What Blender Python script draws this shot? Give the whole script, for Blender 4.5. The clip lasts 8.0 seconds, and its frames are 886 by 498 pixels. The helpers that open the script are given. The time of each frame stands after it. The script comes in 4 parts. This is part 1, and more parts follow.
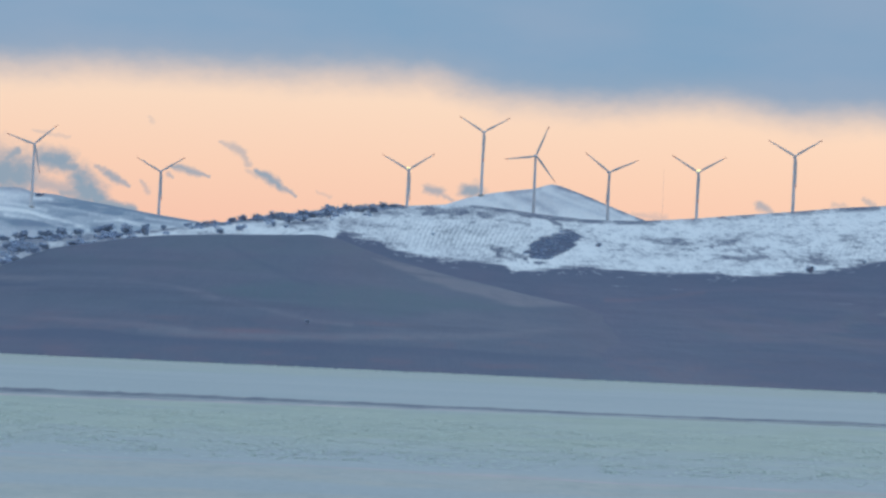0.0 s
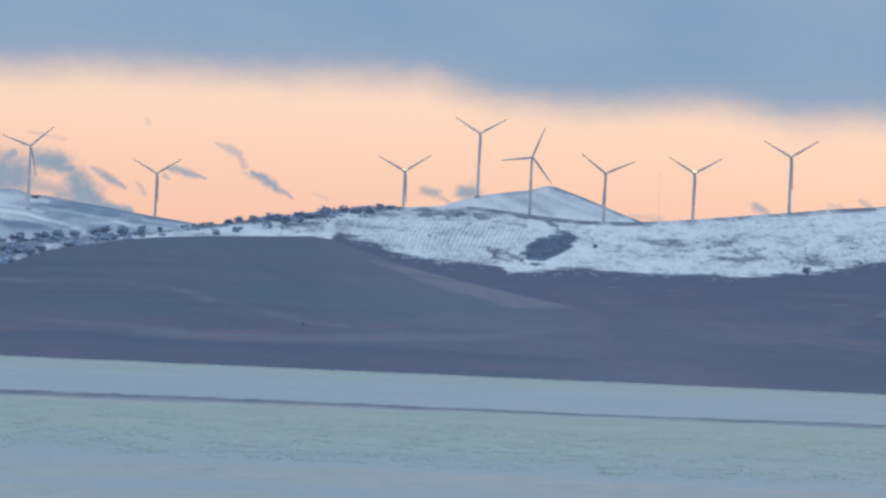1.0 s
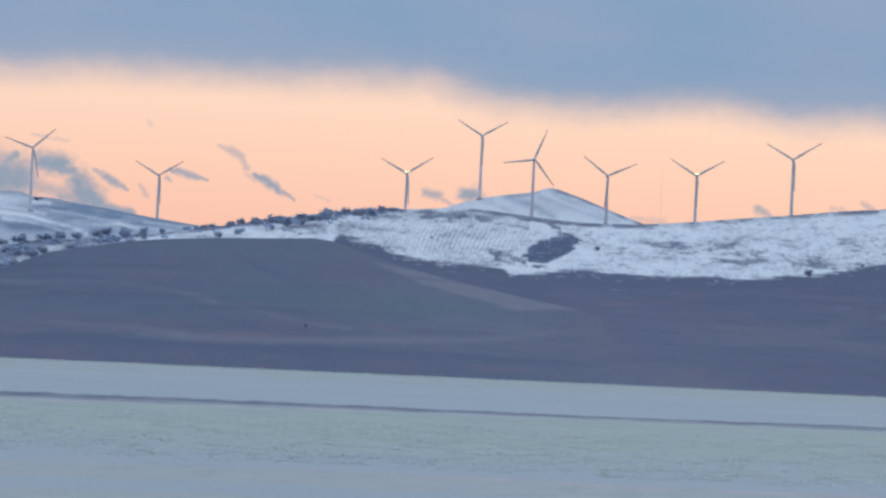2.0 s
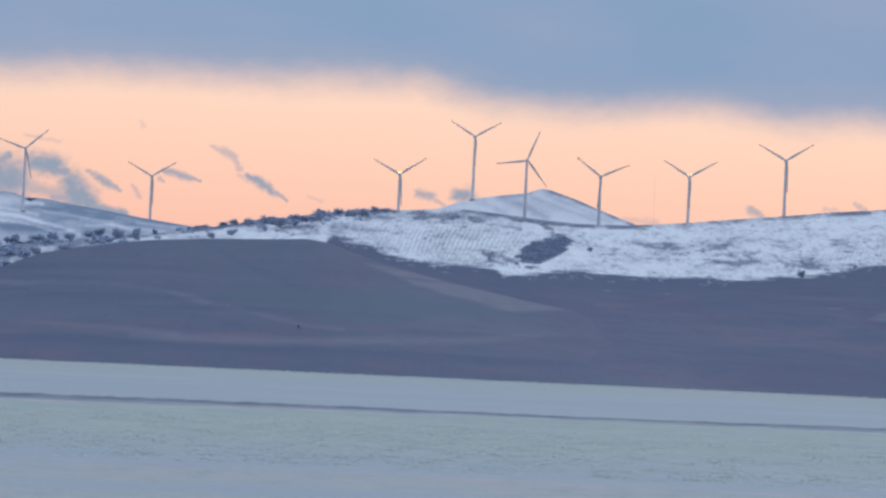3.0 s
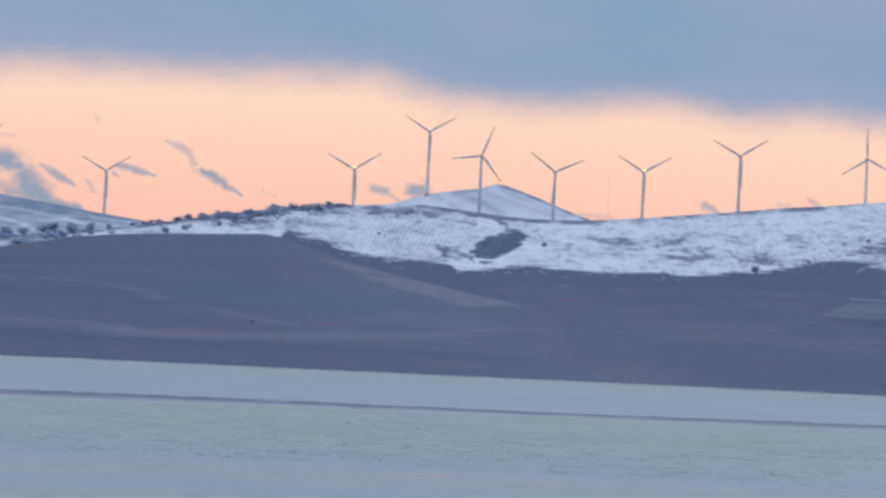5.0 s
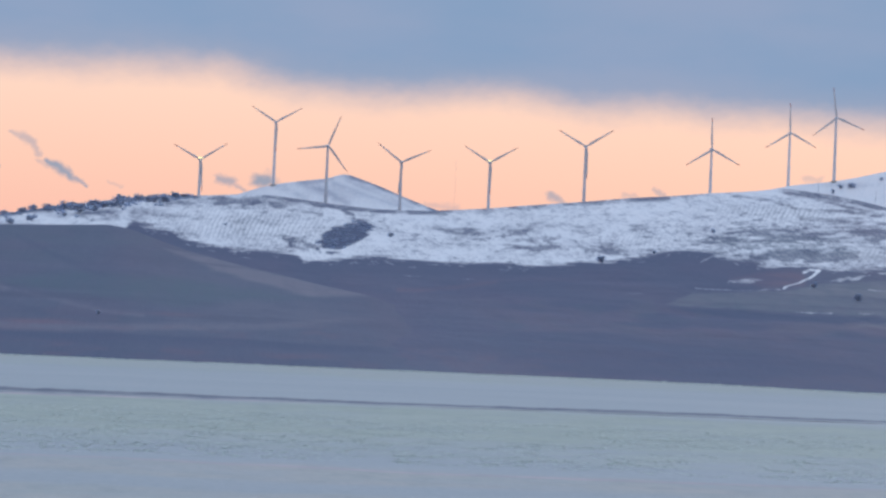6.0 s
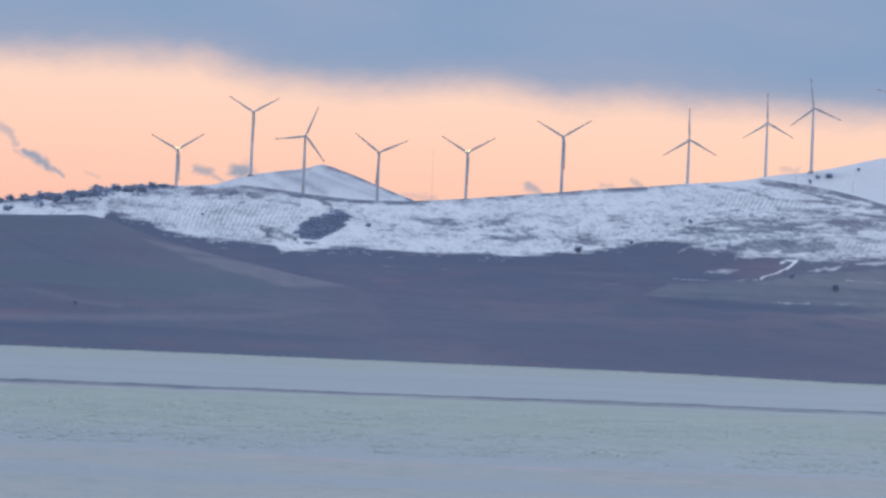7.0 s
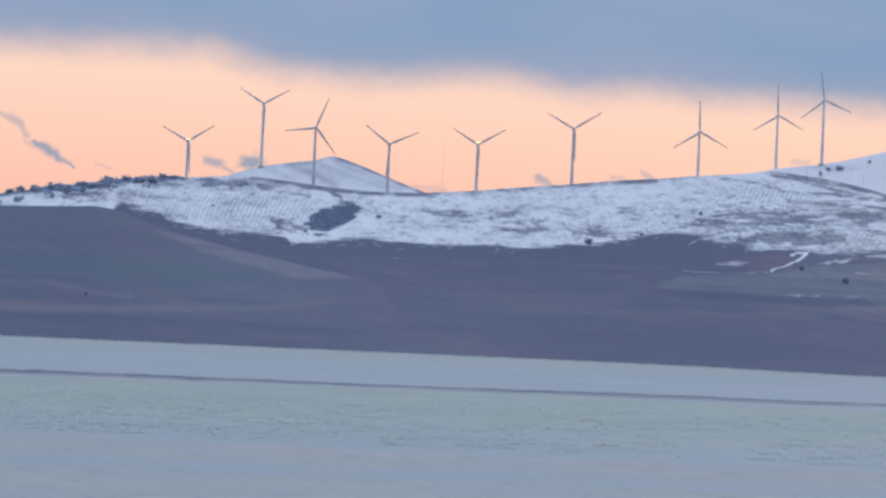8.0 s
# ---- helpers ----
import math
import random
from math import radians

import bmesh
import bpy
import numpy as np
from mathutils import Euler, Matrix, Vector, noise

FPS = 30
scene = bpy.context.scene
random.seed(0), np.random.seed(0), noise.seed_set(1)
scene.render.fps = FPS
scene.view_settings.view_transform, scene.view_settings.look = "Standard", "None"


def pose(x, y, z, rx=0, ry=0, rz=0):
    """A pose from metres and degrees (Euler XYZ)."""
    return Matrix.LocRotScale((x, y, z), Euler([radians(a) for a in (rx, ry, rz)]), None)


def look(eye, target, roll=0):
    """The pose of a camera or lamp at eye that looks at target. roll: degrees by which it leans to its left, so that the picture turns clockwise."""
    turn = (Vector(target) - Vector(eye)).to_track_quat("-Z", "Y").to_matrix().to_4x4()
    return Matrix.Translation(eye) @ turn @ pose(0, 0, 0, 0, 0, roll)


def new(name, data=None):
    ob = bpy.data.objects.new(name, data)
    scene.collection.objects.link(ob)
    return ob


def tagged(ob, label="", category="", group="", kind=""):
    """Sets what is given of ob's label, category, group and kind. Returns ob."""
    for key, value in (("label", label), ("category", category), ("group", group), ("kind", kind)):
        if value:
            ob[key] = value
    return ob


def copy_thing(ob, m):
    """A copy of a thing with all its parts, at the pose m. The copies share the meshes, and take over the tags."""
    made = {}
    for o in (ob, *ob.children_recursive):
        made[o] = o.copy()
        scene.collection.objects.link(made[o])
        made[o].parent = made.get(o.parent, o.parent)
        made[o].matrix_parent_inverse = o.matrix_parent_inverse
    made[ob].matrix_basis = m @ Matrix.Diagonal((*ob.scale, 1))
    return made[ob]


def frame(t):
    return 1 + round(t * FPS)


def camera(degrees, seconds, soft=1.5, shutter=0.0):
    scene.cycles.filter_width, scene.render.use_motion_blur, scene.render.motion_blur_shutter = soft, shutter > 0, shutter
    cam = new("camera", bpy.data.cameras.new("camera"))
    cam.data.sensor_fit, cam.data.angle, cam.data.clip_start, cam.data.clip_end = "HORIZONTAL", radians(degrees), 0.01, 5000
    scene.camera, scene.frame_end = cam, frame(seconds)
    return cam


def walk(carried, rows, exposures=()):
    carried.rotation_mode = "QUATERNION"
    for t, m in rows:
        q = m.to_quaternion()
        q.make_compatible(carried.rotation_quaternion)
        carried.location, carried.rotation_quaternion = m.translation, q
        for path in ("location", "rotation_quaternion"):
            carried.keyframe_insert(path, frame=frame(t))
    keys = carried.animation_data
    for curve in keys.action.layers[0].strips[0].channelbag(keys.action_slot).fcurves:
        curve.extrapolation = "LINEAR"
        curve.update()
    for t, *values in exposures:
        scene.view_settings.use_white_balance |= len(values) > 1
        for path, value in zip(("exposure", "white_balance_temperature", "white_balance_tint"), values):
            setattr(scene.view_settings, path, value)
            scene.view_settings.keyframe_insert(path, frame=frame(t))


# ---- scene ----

EYE = Vector((0.0, 0.0, 22.0))      # viewpoint on a rise above the plain; y runs towards the hills


def toward(az, el, dist):
    """The point at a bearing and a rise in degrees from the viewpoint, at a level distance in metres."""
    a = radians(az)
    return Vector((dist * math.sin(a), dist * math.cos(a), EYE.z + dist * math.tan(radians(el))))


# ---- camera: a long lens that pans by hand from one standpoint ----
cam = camera(16.0, 8.0, soft=2.6, shutter=0.7)
# seconds, bearing, rise, lean
ROWS = [
    (0, 0.000, 1.530, 2.50), (0.5, 0.001, 1.502, 2.46), (1, 0.064, 1.559, 2.44), (1.2, 0.051, 1.581, 2.45),
    (2.3, 0.009, 1.597, 2.51), (2.5, -0.004, 1.597, 2.52), (3, 0.154, 1.618, 2.50), (3.5, -0.041, 1.623, 2.50),
    (4, 0.102, 1.647, 2.52), (4.2, 0.058, 1.649, 2.53), (5.3, 1.350, 1.405, 2.58), (5.4, 1.401, 1.263, 2.59),
    (5.5, 1.344, 1.148, 2.59), (5.6, 1.385, 1.140, 2.55), (5.7, 1.550, 1.195, 2.50), (5.733, 1.64, 1.205, 2.49), (5.8, 2.394, 1.345, 2.46),
    (5.9, 3.304, 1.440, 2.41), (6, 3.782, 1.508, 2.37), (6.1, 3.673, 1.486, 2.38), (6.2, 2.871, 1.463, 2.38),
    (6.3, 2.820, 1.466, 2.39), (6.4, 3.004, 1.489, 2.39), (6.5, 3.512, 1.525, 2.40), (6.6, 4.248, 1.500, 2.39),
    (6.7, 4.235, 1.470, 2.39), (6.8, 4.251, 1.418, 2.39), (7, 4.196, 1.348, 2.38), (7.5, 4.109, 1.271, 2.48),
    (8, 4.017, 1.192, 2.47),
]
EXPOSURES = [(0.0, 0.0, 6300, -1), (1.2, 0.0, 6400, 4), (2.4, 0.0, 6500, 8), (4.0, 0.0, 6500, 12), (8.0, 0.0, 6500, 12)]
walk(cam, [(t, look(EYE, toward(az, el, 1000.0), lean)) for t, az, el, lean in ROWS], EXPOSURES)


# ---- node helpers ----
class Net:
    """Short forms for shader nodes."""

    def __init__(self, tree):
        self.tree = tree
        tree.nodes.clear()

    def node(self, kind, **settings):
        n = self.tree.nodes.new(kind)
        for key, value in settings.items():
            setattr(n, key, value)
        return n

    def put(self, socket, value):
        if isinstance(value, bpy.types.NodeSocket):
            self.tree.links.new(value, socket)
        elif value is not None:
            socket.default_value = value

    def math(self, op, a, b=None, c=None, clamp=False):
        n = self.node("ShaderNodeMath", operation=op, use_clamp=clamp)
        for s, v in zip(n.inputs, (a, b, c)):
            self.put(s, v)
        return n.outputs[0]

    def span(self, v, a, b, c=0.0, d=1.0, smooth=True):
        n = self.node("ShaderNodeMapRange", interpolation_type="SMOOTHSTEP" if smooth else "LINEAR")
        for s, x in zip(n.inputs[:5], (v, a, b, c, d)):
            self.put(s, x)
        return n.outputs[0]

    def mix(self, fac, a, b, blend="MIX"):
        n = self.node("ShaderNodeMix", data_type="RGBA", blend_type=blend)
        self.put(n.inputs[0], fac)
        self.put(n.inputs[6], a if isinstance(a, bpy.types.NodeSocket) else (*a, 1.0))
        self.put(n.inputs[7], b if isinstance(b, bpy.types.NodeSocket) else (*b, 1.0))
        return n.outputs[2]

    def noise(self, vec, scale, detail=4.0, rough=0.55):
        n = self.node("ShaderNodeTexNoise")
        self.put(n.inputs["Vector"], vec)
        n.inputs["Scale"].default_value, n.inputs["Detail"].default_value = scale, detail
        n.inputs["Roughness"].default_value = rough
        return n.outputs[0]

    def scaled(self, vec, s, turn=0.0):
        n = self.node("ShaderNodeMapping")
        self.put(n.inputs["Vector"], vec)
        n.inputs["Scale"].default_value = s
        n.inputs["Rotation"].default_value = (0.0, 0.0, radians(turn))
        return n.outputs[0]

    def ramp(self, v, stops, ease="LINEAR"):
        n = self.node("ShaderNodeValToRGB")
        n.color_ramp.interpolation = ease
        els = n.color_ramp.elements
        els[0].position, els[0].color = stops[0][0], (*stops[0][1], 1.0)
        els[1].position, els[1].color = stops[-1][0], (*stops[-1][1], 1.0)
        for p, c in stops[1:-1]:
            e = els.new(p)
            e.color = (*c, 1.0)
        self.put(n.inputs[0], v)
        return n.outputs[0]


# ---- sky: a clear warm band at the horizon under a deck of blue-grey cloud ----
SUN_BEARING, SUN_RISE = 28.0, 9.0
world = bpy.data.worlds.new("dusk_sky")
scene.world = world
world.use_nodes = True
w = Net(world.node_tree)
ways = w.node("ShaderNodeSeparateXYZ")
w.put(ways.inputs[0], w.node("ShaderNodeTexCoord").outputs["Generated"])
AZ = w.math("MULTIPLY", w.math("ARCTAN2", ways.outputs[0], ways.outputs[1]), 57.29578)
EL = w.math("MULTIPLY", w.math("ARCSINE", ways.outputs[2]), 57.29578)
plane = w.node("ShaderNodeCombineXYZ")
w.put(plane.inputs[0], AZ)
w.put(plane.inputs[1], EL)
SKYXY = plane.outputs[0]

nishita = w.node("ShaderNodeTexSky", sky_type="NISHITA", sun_disc=False,
                 sun_elevation=radians(SUN_RISE), sun_rotation=radians(SUN_BEARING), dust_density=2.0)
GLOW = [(0.00, (0.93, 0.50, 0.40)), (0.24, (0.96, 0.545, 0.43)), (0.36, (0.98, 0.605, 0.47)),
        (0.52, (0.985, 0.675, 0.535)), (1.0, (0.93, 0.68, 0.58))]
clear = w.ramp(w.span(EL, 0.0, 8.0, smooth=False), GLOW)
clear = w.mix(0.002, clear, nishita.outputs[0], "ADD")

# lower rim of the deck: bearing -> rise, uneven and soft
RIM = [(-20, 4.6), (-8.2, 4.62), (-6.1, 4.69), (-3.1, 4.72), (-0.4, 4.78), (0.9, 4.42), (2.1, 4.38),
       (5.1, 4.46), (6.2, 4.32), (7.7, 4.34), (9.2, 4.24), (10.6, 4.18), (11.9, 4.14), (20, 4.0)]
rim = w.span(w.ramp(w.span(AZ, -20.0, 20.0, smooth=False), [((a + 20) / 40, (e / 8,) * 3) for a, e in RIM]),
             0.0, 1.0, 0.0, 8.0, smooth=False)
ragged = w.noise(w.scaled(SKYXY, (0.55, 0.9, 1.0)), 1.0, 5.0, 0.55)
fine = w.noise(w.scaled(SKYXY, (3.0, 5.0, 1.0)), 1.0, 4.0, 0.6)
height = w.math("ADD", w.math("SUBTRACT", w.math("ADD", EL, 0.13), rim), w.math("MULTIPLY", w.math("SUBTRACT", ragged, 0.5), 0.42))
height = w.math("ADD", height, w.math("MULTIPLY", w.math("SUBTRACT", fine, 0.5), 0.16))
deck = w.span(height, -0.50, 0.42)

# small clouds, each a stroke: bearing, rise and half width (degrees) at its two ends, weight
CLOUDS = [
    (-9.40, 2.30, 0.75, -8.20, 2.48, 0.52, 1.0), (-8.20, 2.52, 0.48, -7.74, 2.52, 0.42, 1.00), (-7.95, 2.80, 0.10, -7.74, 2.95, 0.08, 0.90),
    (-7.72, 2.62, 0.17, -7.52, 2.45, 0.14, 0.95), (-7.28, 2.84, 0.19, -6.92, 2.80, 0.20, 1.00), (-6.95, 2.74, 0.15, -6.70, 2.70, 0.08, 0.95),
    (-7.40, 2.42, 0.14, -6.70, 2.26, 0.14, 0.62), (-6.62, 2.50, 0.24, -6.50, 2.22, 0.32, 1.00), (-6.42, 2.36, 0.18, -6.28, 2.14, 0.20, 1.00),
    (-6.96, 2.26, 0.08, -6.66, 2.22, 0.10, 0.80), (-6.20, 2.08, 0.11, -5.62, 2.00, 0.07, 0.95), (-6.38, 2.75, 0.03, -6.20, 2.67, 0.05, 0.65),
    (-6.14, 2.62, 0.07, -5.94, 2.52, 0.08, 0.85), (-5.94, 2.50, 0.07, -5.72, 2.41, 0.03, 0.75), (-5.52, 2.52, 0.03, -5.39, 2.33, 0.05, 0.45),
    (-4.97, 2.81, 0.04, -4.66, 2.75, 0.07, 0.85), (-4.66, 2.74, 0.07, -4.28, 2.65, 0.025, 0.80), (-5.06, 2.66, 0.05, -4.94, 2.63, 0.03, 0.60),
    (-4.16, 3.29, 0.025, -3.90, 3.23, 0.06, 0.46), (-3.90, 3.22, 0.07, -3.72, 3.12, 0.08, 0.54), (-3.72, 3.10, 0.07, -3.60, 2.88, 0.05, 0.50),
    (-3.46, 2.80, 0.05, -3.24, 2.69, 0.09, 0.95), (-3.24, 2.69, 0.09, -3.00, 2.53, 0.07, 0.95), (-3.00, 2.53, 0.07, -2.72, 2.37, 0.02, 0.75),
    (-3.62, 2.78, 0.03, -3.34, 2.68, 0.05, 0.35), (-7.48, 3.35, 0.03, -7.20, 3.28, 0.04, 0.30), (-7.20, 3.28, 0.03, -6.86, 3.25, 0.03, 0.25),
    (-5.42, 3.68, 0.03, -5.36, 3.60, 0.05, 0.22), (-2.34, 2.48, 0.02, -2.08, 2.38, 0.03, 0.25), (-0.36, 2.62, 0.07, -0.12, 2.56, 0.08, 0.75),
    (-0.10, 2.52, 0.05, 0.16, 2.42, 0.04, 0.55), (0.36, 2.60, 0.11, 0.56, 2.62, 0.13, 0.95), (0.42, 2.48, 0.07, 0.74, 2.46, 0.06, 0.80),
    (3.45, 2.30, 0.05, 4.00, 2.26, 0.07, 0.32), (5.68, 2.56, 0.07, 5.80, 2.50, 0.08, 0.70), (5.80, 2.48, 0.06, 5.96, 2.40, 0.06, 0.60),
    (7.60, 2.74, 0.05, 7.72, 2.66, 0.05, 0.50), (7.02, 2.62, 0.05, 7.24, 2.62, 0.04, 0.36), (10.28, 3.02, 0.06, 10.58, 3.02, 0.05, 0.34)]
puff = w.noise(w.scaled(SKYXY, (5.0, 6.5, 1.0), 25.0), 1.0, 6.0, 0.62)
WARP_AZ = w.math("ADD", AZ, w.math("MULTIPLY", w.math("SUBTRACT", w.noise(w.scaled(SKYXY, (4.2, 5.6, 1.0)), 1.0, 5.0, 0.6), 0.5), 0.24))
WARP_EL = w.math("ADD", EL, w.math("MULTIPLY", w.math("SUBTRACT", w.noise(w.scaled(SKYXY, (5.2, 4.4, 1.0), 40.0), 1.0, 5.0, 0.6), 0.5), 0.17))
veil = None
for a0, e0, r0, a1, e1, r1, weight in CLOUDS:
    dx, dy, lx, ly = w.math("SUBTRACT", WARP_AZ, a0), w.math("SUBTRACT", WARP_EL, e0), a1 - a0, e1 - e0
    share = w.math("ADD", w.math("MULTIPLY", dx, lx / (lx * lx + ly * ly)), w.math("MULTIPLY", dy, ly / (lx * lx + ly * ly)), clamp=True)
    u, v = w.math("SUBTRACT", dx, w.math("MULTIPLY", share, lx)), w.math("SUBTRACT", dy, w.math("MULTIPLY", share, ly))
    gap = w.math("SQRT", w.math("ADD", w.math("MULTIPLY", u, u), w.math("MULTIPLY", v, v)))
    near = w.math("DIVIDE", gap, w.math("ADD", w.math("MULTIPLY", share, r1 - r0), r0))
    near = w.math("ADD", near, w.math("MULTIPLY", w.math("SUBTRACT", puff, 0.5), 1.3))
    m = w.math("MULTIPLY", w.span(near, 1.75, 0.10), weight)
    veil = m if veil is None else w.math("MAXIMUM", veil, m)

drift = w.noise(w.scaled(SKYXY, (0.18, 0.5, 1.0)), 1.0, 5.0, 0.5)
deck_colour = w.mix(w.span(drift, 0.3, 0.7), (0.235, 0.355, 0.535), (0.29, 0.375, 0.54))
deck_colour = w.mix(w.span(height, 0.9, -0.2, 0.0, 0.55), deck_colour, (0.43, 0.42, 0.50))
# thinner, brighter cloud overhead
deck_colour = w.mix(w.span(EL, 7.0, 70.0), deck_colour, (0.63, 0.785, 1.06))
sky = w.mix(w.math("MULTIPLY", veil, 0.95), clear, (0.27, 0.345, 0.46))
sky = w.mix(deck, sky, deck_colour)
back = w.node("ShaderNodeBackground")
w.put(back.inputs[0], sky)
back.inputs[1].default_value = 1.0
w.put(w.node("ShaderNodeOutputWorld").inputs[0], back.outputs[0])

sun = new("sun", bpy.data.lights.new("sun", "SUN"))
sun.data.energy, sun.data.angle, sun.data.color = 0.5, radians(20.0), (1.0, 0.86, 0.74)
sun.matrix_world = look(toward(SUN_BEARING, SUN_RISE, 900.0), EYE)


# ---- materials ----
def material(name, rough=0.8, metal=0.0):
    m = bpy.data.materials.new(name)
    m.use_nodes = True
    n = Net(m.node_tree)
    bsdf = n.node("ShaderNodeBsdfPrincipled")
    bsdf.inputs["Roughness"].default_value, bsdf.inputs["Metallic"].default_value = rough, metal
    n.put(n.node("ShaderNodeOutputMaterial").inputs[0], bsdf.outputs[0])
    return m, n, bsdf


def bumped(n, bsdf, value, strength, distance):
    b = n.node("ShaderNodeBump")
    b.inputs["Strength"].default_value, b.inputs["Distance"].default_value = strength, distance
    n.put(b.inputs["Height"], value)
    n.put(bsdf.inputs["Normal"], b.outputs[0])


def land_material(name, soil, field, scrubby, ripple, rough=1.0, depth=1.28):
    """Snow over bare soil, stubble, moss and rust-coloured ground: attributes say how much of each lies where."""
    m, n, bsdf = material(name, 0.9)
    xyz = n.node("ShaderNodeTexCoord").outputs["Object"]
    snow, plot, bush, moss, rust = (n.node("ShaderNodeAttribute", attribute_name=k).outputs["Fac"] for k in COVER_KEYS)
    broad = n.noise(n.scaled(xyz, (0.010, 0.0010, 0.014)), 1.0, 5.0)
    drift = n.noise(n.scaled(xyz, (0.045, 0.0022, 0.06)), 1.0, 7.0, 0.66)
    grain = n.noise(n.scaled(xyz, (0.28, 0.013, 0.30)), 1.0, 5.0, 0.75)
    wander = n.noise(n.scaled(xyz, (0.012, 0.006, 0.02)), 1.0, 3.0)
    parts = n.node("ShaderNodeSeparateXYZ")
    n.put(parts.inputs[0], xyz)
    uphill = n.math("MULTIPLY", n.math("ARCTAN2", parts.outputs[0], parts.outputs[1]), 4200.0)
    furrow = n.math("SINE", n.math("ADD", n.math("ADD", uphill, n.math("MULTIPLY", parts.outputs[1], -0.05)), n.math("MULTIPLY", wander, 9.0)))
    earth = n.mix(plot, soil, field)
    earth = n.mix(n.span(broad, 0.42, 0.68, 0.0, 0.6), earth, n.mix(plot, (soil[0] * 1.30, soil[1] * 0.98, soil[2] * 0.98), field))
    earth = n.mix(n.span(drift, 0.4, 0.75, 0.0, 0.30), earth, (soil[0] * 0.72, soil[1] * 0.78, soil[2] * 0.82))
    earth = n.mix(n.span(grain, 0.35, 0.8, 0.0, 0.3), earth, n.mix(0.5, earth, (0.26, 0.25, 0.27)))
    strata = n.noise(n.scaled(xyz, (0.0030, 0.0030, 0.110)), 1.0, 6.0, 0.68)
    earth = n.mix(n.span(strata, 0.50, 0.66, 0.0, 0.48), earth, (soil[0] * 0.80, soil[1] * 0.76, soil[2] * 0.84))
    earth = n.mix(n.span(strata, 0.48, 0.34, 0.0, 0.34), earth, (soil[0] * 1.40, soil[1] * 1.22, soil[2] * 1.12))
    patchy = n.span(drift, 0.30, 0.66, 0.55, 1.0)
    # these two tints are blued for distance haze as well
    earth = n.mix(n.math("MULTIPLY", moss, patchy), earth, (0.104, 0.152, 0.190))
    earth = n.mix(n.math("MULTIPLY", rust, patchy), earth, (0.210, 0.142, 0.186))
    earth = n.mix(bush, earth, scrubby)
    uneven = n.math("ADD", n.math("MULTIPLY", n.math("SUBTRACT", grain, 0.5), 1.9 * rough), n.math("MULTIPLY", n.math("SUBTRACT", drift, 0.5), 0.65 * rough))
    cover = n.math("ADD", n.math("MULTIPLY", snow, depth), n.math("MULTIPLY", uneven, n.span(snow, 0.0, 0.5, 0.2, 1.0)))
    combed = n.math("MULTIPLY", n.math("MULTIPLY", n.math("MULTIPLY", plot, snow), ripple), n.span(furrow, -0.3, 0.9))
    cover = n.math("SUBTRACT", cover, combed)
    white = n.mix(n.span(broad, 0.3, 0.7), (0.93, 0.91, 0.895), (0.88, 0.87, 0.865))
    n.put(bsdf.inputs["Base Color"], n.mix(n.span(cover, 0.20, 1.26, smooth=False), earth, white))
    bumped(n, bsdf, grain, 0.5, 1.2)
    return m


COVER_KEYS = ("snow", "field", "scrub", "moss", "rust")
# land colours for hills: the blue of distance haze is mixed into them
HAZED_SOIL, HAZED_FIELD, HAZED_SCRUB = (0.107, 0.124, 0.192), (0.215, 0.225, 0.250), (0.080, 0.104, 0.175)
mat_mound = land_material("ploughed_earth", (0.107, 0.130, 0.192), (0.212, 0.207, 0.250), HAZED_SCRUB, 0.0)
mat_snow = land_material("thin_snow_over_earth", HAZED_SOIL, HAZED_FIELD, HAZED_SCRUB, 0.40, 0.82, 1.34)
# far soil lighter and bluer still, with more haze in its colour
mat_far = land_material("far_snow", (0.26, 0.32, 0.40), HAZED_FIELD, HAZED_SCRUB, 0.0, 0.40, 1.28)


def plain_material():
    m, n, bsdf = material("frosted_meadow", 0.85)
    xyz = n.node("ShaderNodeTexCoord").outputs["Object"]
    grass = n.node("ShaderNodeAttribute", attribute_name="grass").outputs["Fac"]
    sand = n.node("ShaderNodeAttribute", attribute_name="sand").outputs["Fac"]
    patch = n.noise(n.scaled(xyz, (0.035, 0.035, 1.0)), 1.0, 6.0, 0.62)
    tuft = n.noise(n.scaled(xyz, (0.16, 0.075, 1.0)), 1.0, 6.0, 0.7)
    far = n.noise(n.scaled(xyz, (0.006, 0.010, 1.0)), 1.0, 4.0)
    speck = n.noise(n.scaled(xyz, (0.70, 0.22, 1.0)), 1.0, 4.0, 0.75)
    frost = n.mix(n.span(far, 0.3, 0.7), (0.42, 0.452, 0.452), (0.47, 0.492, 0.486))
    green = n.mix(n.span(patch, 0.35, 0.65), (0.405, 0.452, 0.372), (0.475, 0.512, 0.430))
    green = n.mix(n.span(tuft, 0.52, 0.70, 0.0, 0.70), green, (0.29, 0.325, 0.29))
    fac = n.math("ADD", grass, n.math("MULTIPLY", n.math("SUBTRACT", patch, 0.5), 0.9))
    base = n.mix(n.span(fac, 0.1, 0.9), n.mix(n.span(tuft, 0.56, 0.74, 0.0, 0.5), frost, (0.35, 0.375, 0.36)), green)
    sandy = n.math("MULTIPLY", sand, n.span(patch, 0.35, 0.62, 0.45, 1.0))
    base = n.mix(sandy, base, n.mix(n.span(tuft, 0.4, 0.65), (0.53, 0.485, 0.44), (0.42, 0.41, 0.385)))
    base = n.mix(n.span(speck, 0.50, 0.72, 0.0, 0.35), base, (0.30, 0.335, 0.325))
    base = n.mix(n.span(speck, 0.46, 0.28, 0.0, 0.35), base, (0.62, 0.64, 0.60))
    n.put(bsdf.inputs["Base Color"], base)
    bumped(n, bsdf, tuft, 0.3, 0.15)
    return m


mat_plain = plain_material()


